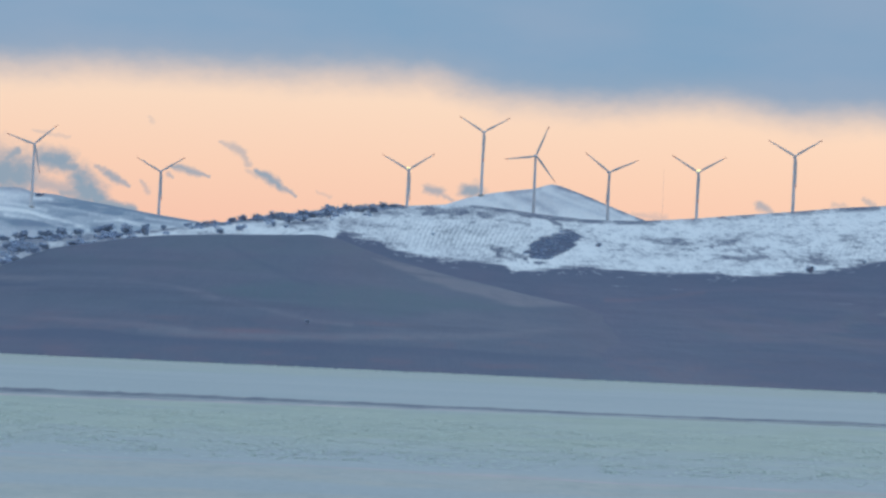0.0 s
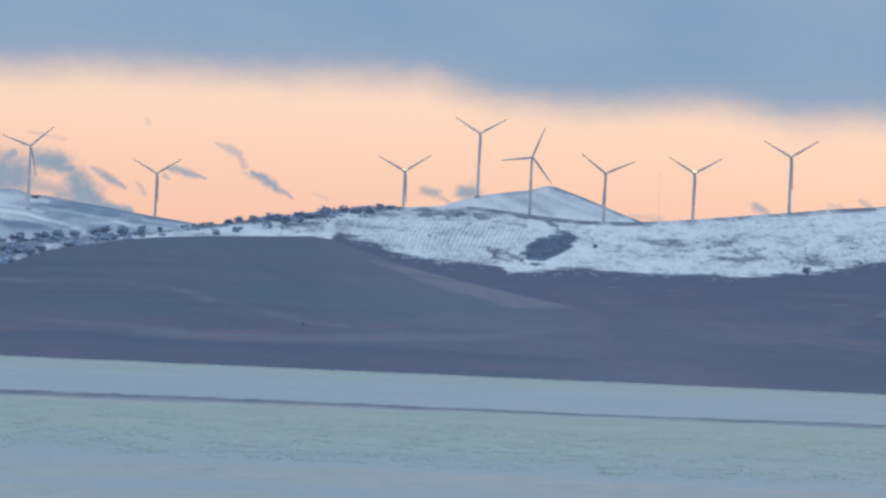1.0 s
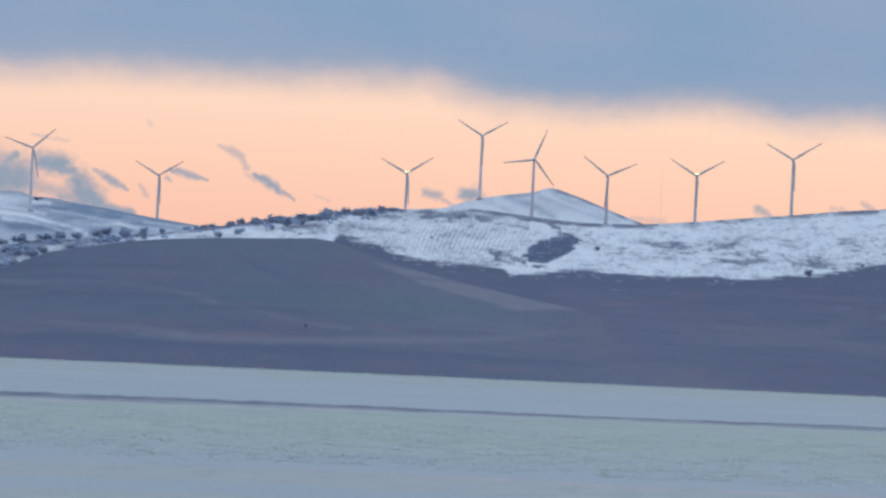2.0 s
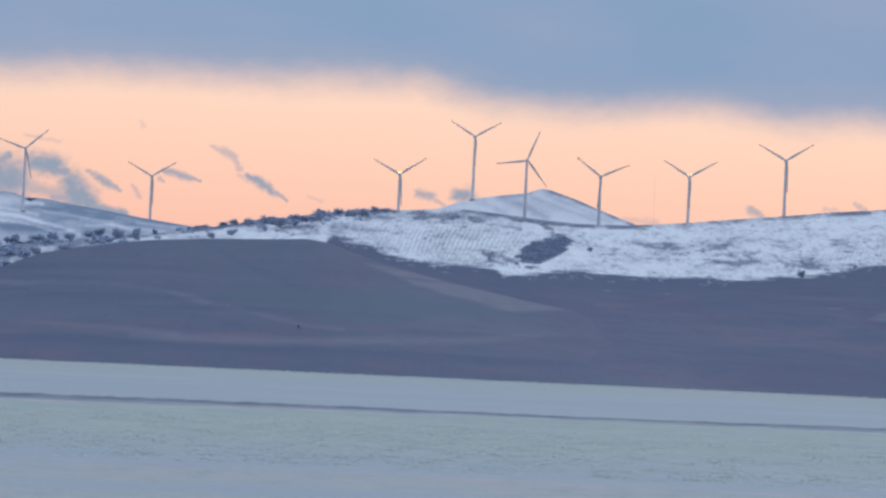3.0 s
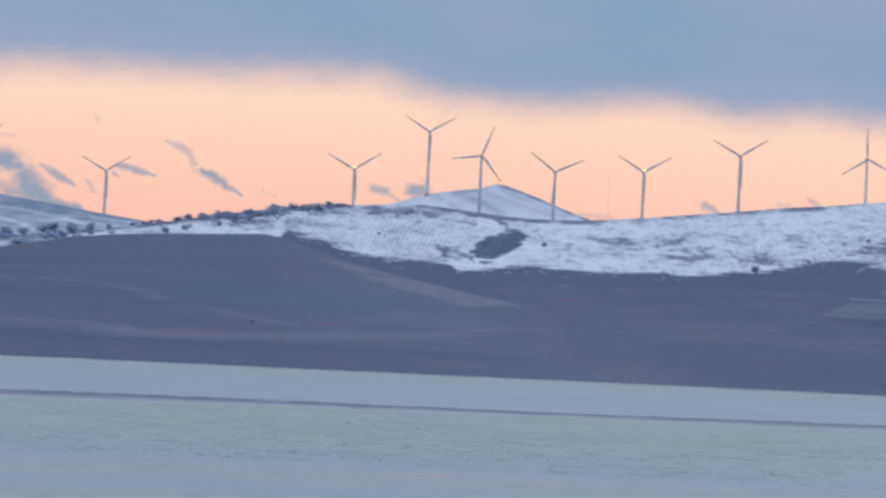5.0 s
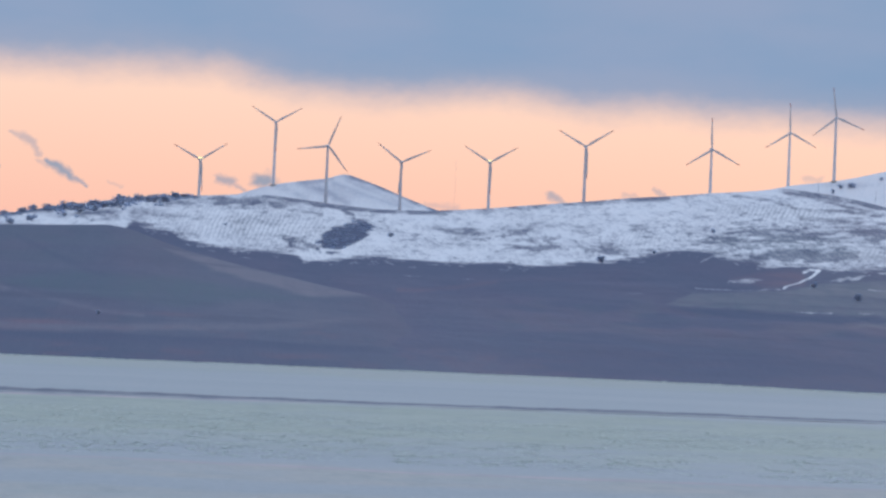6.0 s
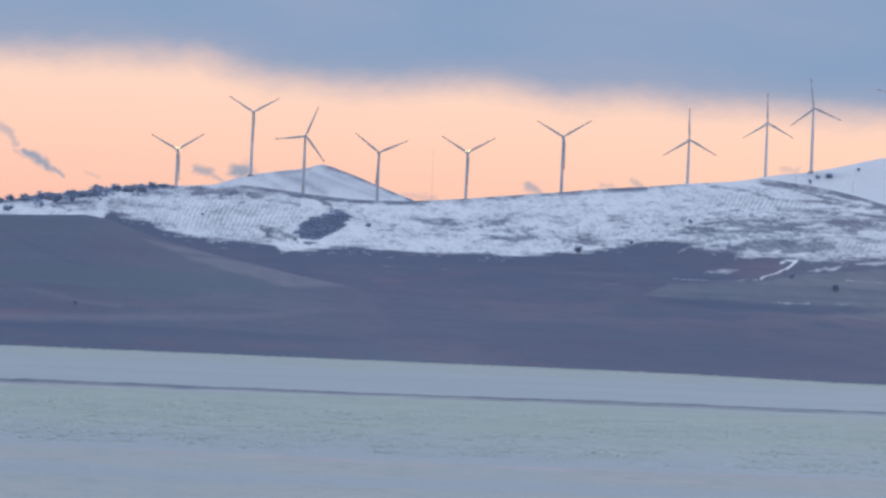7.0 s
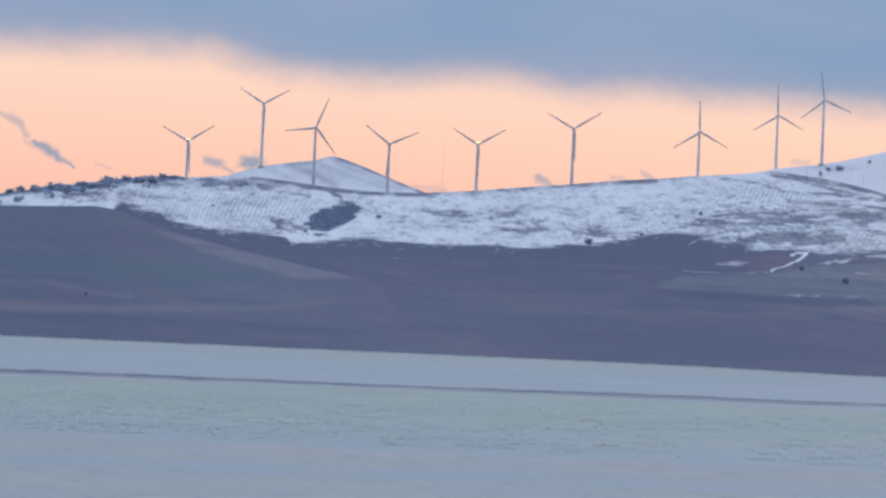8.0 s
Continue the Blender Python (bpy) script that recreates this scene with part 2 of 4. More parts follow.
def plain_paint(name, colour, other, scale, rough=0.8, metal=0.0, bump=0.0):
    m, n, bsdf = material(name, rough, metal)
    xyz = n.node("ShaderNodeTexCoord").outputs["Object"]
    a = n.noise(xyz, scale, 5.0)
    n.put(bsdf.inputs["Base Color"], n.mix(n.span(a, 0.3, 0.7), colour, other))
    if bump:
        bumped(n, bsdf, a, 0.5, bump)
    return m


mat_berm = plain_paint("dark_bank_earth", (0.18, 0.194, 0.236), (0.28, 0.288, 0.31), 0.10, 0.95, bump=0.2)
mat_trodden = plain_paint("trodden_grey_earth", (0.235, 0.25, 0.29), (0.36, 0.375, 0.39), 0.09, 0.95, bump=0.1)
mat_pale = plain_paint("pale_sandy_earth", (0.62, 0.53, 0.52), (0.44, 0.42, 0.42), 0.06, 0.95, bump=0.1)
mat_tower = plain_paint("weathered_white_paint", (0.74, 0.74, 0.75), (0.64, 0.65, 0.67), 0.15, 0.7)
mat_blade = plain_paint("grey_white_gelcoat", (0.60, 0.59, 0.58), (0.52, 0.51, 0.51), 0.2, 0.6)
mat_tip = plain_paint("faded_red_paint", (0.60, 0.24, 0.18), (0.50, 0.20, 0.16), 0.3, 0.5)
mat_concrete = plain_paint("concrete", (0.42, 0.41, 0.39), (0.33, 0.32, 0.31), 0.4, 0.9)
# bark made pale and bluish: distance haze put into its colour
mat_bark = plain_paint("hazed_bark", (0.38, 0.42, 0.50), (0.32, 0.35, 0.43), 2.0, 0.9)


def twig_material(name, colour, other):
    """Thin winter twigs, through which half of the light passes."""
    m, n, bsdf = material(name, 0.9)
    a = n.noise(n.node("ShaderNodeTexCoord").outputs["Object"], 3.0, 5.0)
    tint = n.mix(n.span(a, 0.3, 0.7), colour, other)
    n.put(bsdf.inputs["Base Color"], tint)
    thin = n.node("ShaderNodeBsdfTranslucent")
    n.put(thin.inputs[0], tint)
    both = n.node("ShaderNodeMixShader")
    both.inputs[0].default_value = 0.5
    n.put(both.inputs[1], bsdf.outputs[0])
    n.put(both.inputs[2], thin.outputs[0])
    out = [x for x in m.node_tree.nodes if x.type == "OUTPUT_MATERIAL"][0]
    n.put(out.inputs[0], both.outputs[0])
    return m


# twig colour lifted and blued in place of haze over the distance
mat_leaf = twig_material("hazed_winter_twigs", (0.52, 0.61, 0.75), (0.57, 0.62, 0.72))
mat_tussock = twig_material("frosted_grass_blades", (0.68, 0.74, 0.66), (0.80, 0.83, 0.79))
mat_steel = plain_paint("galvanised_steel", (0.5, 0.5, 0.5), (0.4, 0.4, 0.41), 1.0, 0.5, 0.6)

mat_lamp, lamp_net, lamp_bsdf = material("aviation_lamp_glass", 0.2)
lamp_bsdf.inputs["Base Color"].default_value = (0.9, 0.85, 0.5, 1.0)
lamp_bsdf.inputs["Emission Color"].default_value = (1.0, 0.82, 0.22, 1.0)
lamp_bsdf.inputs["Emission Strength"].default_value = 2.4


# ---- land forms ----
def lattice(seed):
    return np.random.RandomState(seed).rand(64, 64)


def value_noise(x, y, seed):
    g = lattice(seed)
    x0, y0 = np.floor(x).astype(int), np.floor(y).astype(int)
    fx, fy = x - x0, y - y0
    fx, fy = fx * fx * (3 - 2 * fx), fy * fy * (3 - 2 * fy)
    a, b = g[x0 % 64, y0 % 64], g[(x0 + 1) % 64, y0 % 64]
    c, d = g[x0 % 64, (y0 + 1) % 64], g[(x0 + 1) % 64, (y0 + 1) % 64]
    return (a * (1 - fx) + b * fx) * (1 - fy) + (c * (1 - fx) + d * fx) * fy


def fbm(x, y, seed, octaves=4):
    total, amp, norm = 0.0, 1.0, 0.0
    for k in range(octaves):
        total = total + amp * value_noise(x * 2 ** k, y * 2 ** k, seed + k)
        norm, amp = norm + amp, amp * 0.55
    return total / norm


def ease(v, a, b):
    t = np.clip((v - a) / (b - a), 0.0, 1.0)
    return t * t * (3 - 2 * t)


def curve_of(points, width=0.10):
    """A smoothed profile over the bearing."""
    xs = np.array([p[0] for p in points])
    ys = np.array([p[1] for p in points])

    def at(az):
        az = np.asarray(az, float)
        return sum(np.interp(az + d * width, xs, ys) for d in (-1.0, -0.5, 0.0, 0.5, 1.0)) / 5
    return at


def within(poly, az, el, soft=0.05):
    """How far a place lies inside a plot given by its corners (bearing, rise), 0 to 1 with a soft rim."""
    inside = np.zeros(az.shape, bool)
    dist = np.full(az.shape, 1e9)
    for (x0, y0), (x1, y1) in zip(poly, poly[1:] + poly[:1]):
        cross = (y0 > el) != (y1 > el)
        inside ^= cross & (az < (x1 - x0) * (el - y0) / ((y1 - y0) or 1e-9) + x0)
        t = np.clip(((az - x0) * (x1 - x0) + (el - y0) * (y1 - y0)) / ((x1 - x0) ** 2 + (y1 - y0) ** 2), 0, 1)
        dist = np.minimum(dist, np.hypot(az - x0 - t * (x1 - x0), el - y0 - t * (y1 - y0)))
    return ease(np.where(inside, dist, -dist), -soft, soft)


def along(line, az, el, half, soft=0.03):
    """How near a place is to a line of points (bearing, rise)."""
    dist = np.full(az.shape, 1e9)
    for (x0, y0), (x1, y1) in zip(line, line[1:]):
        t = np.clip(((az - x0) * (x1 - x0) + (el - y0) * (y1 - y0)) / ((x1 - x0) ** 2 + (y1 - y0) ** 2), 0, 1)
        dist = np.minimum(dist, np.hypot(az - x0 - t * (x1 - x0), el - y0 - t * (y1 - y0)))
    return 1 - ease(dist, half - soft, half + soft)


def spot(az, el, a, e, hw, hh):
    return np.exp(-(((az - a) / hw) ** 2 + ((el - e) / hh) ** 2))


class Hill:
    """A ridge seen from the viewpoint: its crest rises to a profile over the bearing, its foot lies at a level distance."""

    def __init__(self, crest, foot, crest_dist, foot_rise, bend, back, relief, seed, folds=()):
        self.crest, self.foot, self.crest_dist, self.foot_rise = curve_of(crest), foot, crest_dist, foot_rise
        self.bend, self.back, self.relief, self.seed, self.folds = bend, back, relief, seed, folds

    def front(self, az, v):
        """Distance and height on the near slope; v runs from 0 at the foot to 1 at the crest."""
        r0 = self.foot(az)
        r = r0 + (self.crest_dist - r0) * v ** self.bend
        el = self.foot_rise(az) + (self.crest(az) - self.foot_rise(az)) * v
        z = EYE.z + r * np.tan(np.radians(el))
        x = r * np.sin(np.radians(az))
        bumps = fbm(x / 130.0 + 40, r / 260.0 + 40, self.seed, 4) - 0.5
        z = z + self.relief * bumps * np.clip(4 * v, 0, 1) * (1.15 - v)
        for line, half, deep in self.folds:
            z = z + deep * along(line, np.atleast_1d(az), np.atleast_1d(el), 0.0, half).reshape(np.shape(az)) * np.clip(6 * (1 - v), 0, 1)
        return r, el, z

    def behind(self, az, d):
        """Height d metres behind the crest."""
        z = EYE.z + self.crest_dist * np.tan(np.radians(self.crest(az)))
        return z - self.back * d - 0.00008 * d * d

    def place(self, az, el):
        """The point of the near slope at a bearing and a rise."""
        az = np.array(float(az))
        e0, e1 = self.foot_rise(az), self.crest(az)
        v = np.array(min(1.0, max(0.0, float((el - e0) / (e1 - e0)))))
        r, _, z = self.front(az, v)
        return Vector((float(r) * math.sin(radians(float(az))), float(r) * math.cos(radians(float(az))), float(z)))

    def stand(self, az, hub_rise, tall):
        """Where behind the crest a mast of that height stands, whose top shows at hub_rise."""
        best = None
        for d in np.linspace(0.0, 480.0, 481):
            r = self.crest_dist + d
            gap = EYE.z + r * math.tan(radians(hub_rise)) - tall - float(self.behind(np.array(az), d))
            if best is None or abs(gap) < abs(best[0]):
                best = (gap, d)
        r = self.crest_dist + best[1]
        return Vector((r * math.sin(radians(az)), r * math.cos(radians(az)), float(self.behind(np.array(az), best[1]))))

    def mesh(self, name, az0, az1, step, rows, cover, far_end):
        """Fine within the bearings -9 to 13, coarser outside them."""
        az = np.unique(np.round(np.concatenate([np.arange(az0, az1, 4 * step), [az1], np.arange(max(az0, -9.0), min(az1, 13.0), step)]), 4))
        v = np.linspace(0.0, 1.0, rows)
        A, V = np.meshgrid(az, v, indexing="ij")
        R, E, Z = self.front(A, V)
        fields = cover(A, E, V)
        backs = np.linspace(0.0, 1.0, 9)[1:] * (far_end - self.crest_dist)
        AB, D = np.meshgrid(az, backs, indexing="ij")
        A2, R2 = np.hstack([A, AB]), np.hstack([R, self.crest_dist + D])
        Z2 = np.hstack([Z, self.behind(AB, D)])
        count = A2.shape[1]
        co = np.stack([R2 * np.sin(np.radians(A2)), R2 * np.cos(np.radians(A2)), Z2], -1).reshape(-1, 3)
        i, j = np.meshgrid(np.arange(len(az) - 1), np.arange(count - 1), indexing="ij")
        k = (i * count + j).ravel()
        faces = np.stack([k, k + count, k + count + 1, k + 1], 1)
        me = bpy.data.meshes.new(name)
        me.vertices.add(len(co))
        me.vertices.foreach_set("co", co.ravel())
        me.loops.add(faces.size)
        me.loops.foreach_set("vertex_index", faces.ravel())
        me.polygons.add(len(faces))
        me.polygons.foreach_set("loop_start", np.arange(len(faces)) * 4)
        me.polygons.foreach_set("loop_total", np.full(len(faces), 4))
        me.update(calc_edges=True)
        me.shade_smooth()
        for key, field in zip(COVER_KEYS, fields):
            full = np.hstack([field, np.repeat(field[:, -1:], len(backs), 1)])
            me.attributes.new(key, "FLOAT", "POINT").data.foreach_set("value", full.ravel().astype(np.float32))
        return me


shore_line = curve_of([(-30, 1760), (-8, 1750), (0, 1715), (8, 1700), (10, 1645), (12, 1585), (30, 1560)], 1.0)


def shore(az):
    az = np.asarray(az, float)
    return shore_line(az) + 30.0 * (fbm(az * 1.6 + 200, az * 0 + 3.3, 71, 2) - 0.5)


def shore_rise(az):
    return -np.degrees(np.arctan((EYE.z + 0.6) / shore(az)))


MOUND = [(-18, -0.75), (-14, 0.0), (-10.5, 0.55), (-7.98, 0.87), (-7.09, 1.23), (-6.41, 1.35), (-5.82, 1.46), (-5.09, 1.55),
         (-4.13, 1.61), (-2.7, 1.67), (-2.31, 1.69), (-1.9, 1.63), (-1.48, 1.48), (-0.86, 1.28), (-0.03, 1.09), (0.81, 0.92), (1.57, 0.76), (2.49, 0.6),
         (3.6, 0.25), (5.0, -0.2), (7.0, -0.70), (9.0, -0.75)]
SNOWHILL = [(-20, -0.6), (-14, 0.8), (-8.0, 1.30), (-6.79, 1.46), (-5.99, 1.56), (-5.28, 1.64), (-4.67, 1.72), (-4.06, 1.82),
            (-3.45, 1.93), (-2.71, 2.06), (-2.09, 2.17), (-1.51, 2.25), (-0.66, 2.29), (0.13, 2.35), (0.64, 2.35), (1.21, 2.29),
            (1.62, 2.25), (2.19, 2.2), (2.6, 2.18), (3.53, 2.19), (4.04, 2.23), (4.58, 2.28), (5.26, 2.36), (6.31, 2.47),
            (7.08, 2.56), (7.89, 2.63), (8.58, 2.71), (9.41, 2.78), (9.86, 2.85), (10.14, 2.83), (10.78, 2.76), (11.24, 2.68),
            (11.7, 2.58), (11.98, 2.5), (14, 2.0), (18, 0.9), (22, -0.6)]
PEAK = [(-5.5, 1.2), (-1.2, 2.0), (-0.28, 2.23), (0.01, 2.34), (0.28, 2.44), (0.7, 2.56), (0.97, 2.61), (1.43, 2.68), (1.64, 2.7), (1.89, 2.8),
        (2.02, 2.79), (2.36, 2.68), (2.65, 2.58), (3.02, 2.43), (3.4, 2.29), (3.66, 2.2), (4.25, 2.03), (6.0, 1.5), (8.0, 1.2)]
LEFT = [(-22, 0.4), (-13, 2.0), (-9.5, 2.25), (-8.05, 2.28), (-7.68, 2.3), (-7.41, 2.2), (-7.13, 2.21), (-6.67, 2.13), (-6.12, 2.06), (-5.66, 1.99),
        (-5.2, 1.92), (-4.55, 1.84), (-4.23, 1.8), (-3.54, 1.69), (-1.5, 1.3), (0.5, 0.9)]
RIGHT = [(7.0, 1.9), (8.6, 2.5), (9.25, 2.7), (9.82, 2.86), (10.13, 2.92), (10.77, 3.0), (11.22, 3.09), (11.95, 3.27), (12.7, 3.42), (14.5, 3.5),
         (18, 2.4), (23, 0.8)]
SNOWLINE = [(-20, -2), (-9, 0.4), (-2.31, 1.3), (-1.9, 1.72), (-1.48, 1.65), (-1.25, 1.64), (-0.86, 1.48), (-0.50, 1.41), (-0.03, 1.34), (0.79, 1.31), (1.15, 1.26), (1.26, 1.14),
            (1.82, 1.23), (2.23, 1.28), (3.05, 1.28), (3.87, 1.25), (4.69, 1.27), (5.4, 1.25), (6.01, 1.33), (6.62, 1.37),
            (7.62, 1.53), (8.22, 1.65), (8.63, 1.56), (9.64, 1.43), (10.32, 1.46), (10.6, 1.43), (10.98, 1.38), (12.02, 1.46), (20, 1.5)]
SNOW_PATCH = [(1.45, 1.5), (1.7, 1.72), (2.05, 1.92), (2.41, 1.97), (2.5, 1.8), (2.22, 1.58), (1.87, 1.39), (1.56, 1.4)]
STUBBLE = [(7.88, 0.69), (8.35, 0.91), (10.02, 0.98), (10.66, 1.16), (12.02, 1.28), (13.5, 1.3), (13.5, 0.57), (12.05, 0.58), (11.73, 0.61), (10.73, 0.65), (9.59, 0.65)]
LOW_STUBBLE = [(11.02, 0.41), (12.05, 0.56), (13.5, 0.6), (13.5, 0.36)]
TRACK = [(10.31, 1.36), (10.43, 1.41), (10.60, 1.40), (10.44, 1.27), (10.18, 1.14), (9.97, 1.04)]
TRACK_EDGE = [(10.02, 1.02), (9.32, 0.975), (8.38, 0.985)]
DITCH_SNOW = [(9.9, 0.66), (10.6, 0.655), (11.6, 0.66)]
WEDGE = [(-1.28, 1.30), (-0.22, 1.13), (1.03, 0.90), (2.60, 0.61), (1.54, 0.54), (0.79, 0.67), (0.04, 0.85), (-0.77, 1.10)]
snowline = curve_of(SNOWLINE, 0.05)


def mound_cover(az, el, v):
    n1, n2 = fbm(az * 0.5 + 20, el * 4 + 20, 5), fbm(az * 1.3 + 20, el * 9 + 20, 37, 5)
    e2, a2 = el + 0.07 * (n2 - 0.5), az + 0.25 * (n2 - 0.5)
    west = ease(az, 2.8, 1.4)
    plot = 0.14 * ease(n1, 0.35, 0.65) * ease(el, -0.1, 0.5) * ease(az, 2.4, 0.4) + 1.0 * within(WEDGE, a2, e2, 0.05)
    # pale bands of stubble, and the pale tongue at the foot
    for line, half, k in (([(-9.0, 0.64), (-6.55, 0.69), (-5.57, 0.69), (-4.83, 0.60), (-4.1, 0.48)], 0.04, 0.50), ([(-4.75, 0.60), (-4.34, 0.53), (-4.05, 0.49)], 0.05, 0.40),
                          ([(-4.21, 0.53), (-3.34, 0.35), (-2.47, 0.18), (-1.6, 0.06)], 0.03, 0.45), ([(-8.5, 0.02), (-6.6, 0.0), (-4.6, -0.10)], 0.05, 0.42),
                          ([(-5.4, -0.17), (-3.0, -0.15), (-0.7, -0.10), (0.57, -0.03), (2.4, 0.14)], 0.06, 0.55)):
        plot = plot + k * along(line, az, e2, half, 0.05) * (0.5 + 0.7 * ease(n1, 0.25, 0.6)) * west
    plot = plot + 0.28 * within([(-1.2, 0.05), (0.2, 0.40), (1.4, 0.36), (2.7, 0.17), (0.6, -0.03), (-0.8, -0.08)], a2, e2, 0.10)
    # grooves and dark bands
    bush = 0.9 * along([(-9.5, 0.54), (-7.9, 0.55), (-7.3, 0.56)], az, e2, 0.02, 0.035)
    bush = bush + 0.40 * along([(-3.9, 1.42), (-3.25, 1.10), (-2.69, 0.88), (-2.3, 0.78)], az, el + 0.03 * (n2 - 0.5), 0.02, 0.06)
    bush = bush + 0.30 * along([(-3.25, 1.10), (-2.69, 0.97), (-1.6, 0.84)], az, e2, 0.02, 0.06)
    low = -0.26 + 0.10 * spot(az, el, -6.5, el, 0.9, 1.0) - 0.02 * np.abs(az + 3) / 5
    bush = bush + 0.55 * ease(low - el + 0.05 * (n2 - 0.5), -0.02, 0.04) * ease(el, -0.50, -0.34) + 0.25 * ease(low - el, -0.02, 0.04)
    bush = bush + 0.30 * along([(-5.6, 0.30), (-4.4, 0.24), (-3.4, 0.10), (-2.2, 0.06)], az, e2, 0.05, 0.08) 
    bush = bush * ease(az, 4.0, 1.5)
    moss = 0.80 * within([(-4.3, 0.62), (-2.9, 0.82), (-1.07, 0.76), (0.5, 0.62), (1.5, 0.50), (0.2, 0.42), (-0.9, 0.26), (-2.4, 0.42)], a2, e2, 0.10)
    moss = moss + 0.35 * ease(n1, 0.45, 0.7) * ease(el, 0.7, 1.2) + 0.3 * spot(az, el, -6.0, 0.32, 2.0, 0.15)
    rust = sum(k * spot(az, e2, a, e, hw, 0.045) for a, e, hw, k in ((-3.45, -0.08, 0.7, 0.85), (-6.6, -0.03, 1.1, 0.38), (-1.1, 0.12, 0.5, 0.6), (-5.0, 0.10, 0.8, 0.3)))
    rust = rust + 0.24 * ease(-0.30 - el, 0.0, 0.12) * ease(n2, 0.35, 0.65) + 0.30 * ease(n2, 0.5, 0.7) * ease(el, 0.25, 0.0)
    rust = rust * ease(az, 4.0, 1.5)
    return np.zeros(az.shape), np.clip(plot, 0, 1), np.clip(bush, 0, 1), np.clip(moss, 0, 1), np.clip(rust, 0, 1)


# darker streaks on the snow: lines of (bearing, rise), half width, weight
STREAKS = [([(-1.40, 1.88), (-0.6, 1.92), (0.1, 1.92), (0.63, 1.97)], 0.02, 0.5), ([(0.88, 1.60), (1.2, 1.54), (1.50, 1.43)], 0.04, 1.1), ([(1.0, 1.50), (1.32, 1.38)], 0.03, 0.9),
           ([(1.45, 2.20), (1.76, 2.20), (1.94, 2.12), (2.12, 2.05)], 0.03, 0.9), ([(0.2, 2.20), (0.8, 2.14), (1.3, 2.09), (1.55, 2.04)], 0.025, 0.6),
           ([(9.02, 2.68), (9.33, 2.66), (9.73, 2.62), (10.04, 2.54), (10.13, 2.49), (11.0, 2.48), (12, 2.38)], 0.022, 0.9),
           ([(9.9, 2.78), (10.4, 2.70), (11.0, 2.58), (11.6, 2.46), (12.4, 2.3)], 0.025, 0.5),
           ([(10.2, 2.33), (11.0, 2.31), (11.57, 2.28), (12.5, 2.2)], 0.022, 0.9), ([(10.9, 2.36), (11.5, 2.34)], 0.012, 0.6), ([(-2.6, 1.76), (-2.0, 1.80), (-1.5, 1.70)], 0.03, 0.6),
           ([(-3.2, 1.80), (-2.3, 1.95)], 0.02, 0.5), ([(6.3, 1.60), (6.9, 1.58), (7.6, 1.63)], 0.025, 0.8),
           ([(8.30, 1.76), (8.88, 1.97), (9.36, 2.05), (9.97, 2.11), (10.63, 2.06), (11.28, 2.12), (12.3, 2.18)], 0.03, 0.7),
           ([(9.2, 1.94), (9.8, 2.0), (10.4, 1.95)], 0.025, 0.6), ([(10.8, 2.0), (11.5, 1.98), (12.2, 2.02)], 0.02, 0.6), ([(9.0, 1.76), (9.6, 1.88), (10.2, 1.84)], 0.012, 0.5),
           ([(9.3, 1.52), (9.7, 1.66), (10.2, 1.66)], 0.02, 0.8), ([(3.4, 1.84), (4.2, 1.90), (4.7, 1.86)], 0.025, 0.45), ([(4.9, 1.60), (5.4, 1.58), (5.9, 1.63)], 0.02, 0.8)]
# thin snow: bearing, rise, half width, half height, weight
THIN = [(9.99, 1.65, 0.42, 0.07, 3.2), (10.43, 1.62, 0.25, 0.06, 2.4), (10.88, 1.61, 0.30, 0.06, 3.6), (9.38, 1.52, 0.25, 0.06, 3.2), (8.37, 1.59, 0.45, 0.045, 3.2), (7.71, 1.54, 0.4, 0.04, 1.4),
        (8.97, 1.86, 0.30, 0.06, 1.1), (9.49, 2.00, 0.35, 0.05, 0.9), (10.24, 1.94, 0.4, 0.06, 1.0), (11.49, 2.10, 0.3, 0.05, 1.0), (11.9, 2.05, 0.35, 0.07, 1.4),
        (11.4, 2.22, 0.7, 0.08, 0.6), (11.85, 1.46, 0.9, 0.06, 0.9), (10.6, 1.85, 1.9, 0.30, 0.40), (10.3, 1.93, 1.3, 0.14, 0.35), (9.0, 1.80, 0.6, 0.10, 0.5), (4.0, 1.86, 0.6, 0.06, 0.7), (5.01, 1.88, 0.35, 0.05, 0.8), (5.37, 1.70, 0.18, 0.05, 1.4),
        (5.11, 1.59, 0.35, 0.035, 1.2), (5.78, 1.62, 0.2, 0.04, 1.4), (4.4, 1.70, 0.4, 0.05, 0.6), (6.0, 2.02, 0.5, 0.07, 0.6), (7.25, 2.08, 0.35, 0.06, 0.6), (6.85, 1.66, 0.18, 0.06, 1.2),
        (6.95, 1.58, 0.35, 0.035, 1.1), (7.62, 1.62, 0.2, 0.03, 1.3), (0.9, 2.22, 1.2, 0.09, 0.75), (-6.9, 1.15, 2.4, 0.30, 1.5), (-7.0, 1.42, 1.6, 0.06, 2.4), (-3.2, 1.62, 2.5, 0.03, 0.5),
        (0.9, 1.40, 0.6, 0.05, 0.6), (1.0, 1.80, 0.9, 0.20, 0.25), (-0.5, 2.20, 1.0, 0.09, 1.5), (-1.9, 1.90, 0.9, 0.12, 0.9), (-1.2, 1.62, 0.8, 0.06, 0.9)]


LIE = [(-10, 1.0), (-3, 1.7), (-1, 1.95), (0.6, 2.0), (2.5, 1.85), (5, 1.8), (7, 1.85), (8.36, 1.90), (8.88, 1.98), (9.36, 2.05), (9.97, 2.10), (10.63, 2.08), (11.28, 2.10), (12.0, 2.12), (14, 2.0)]


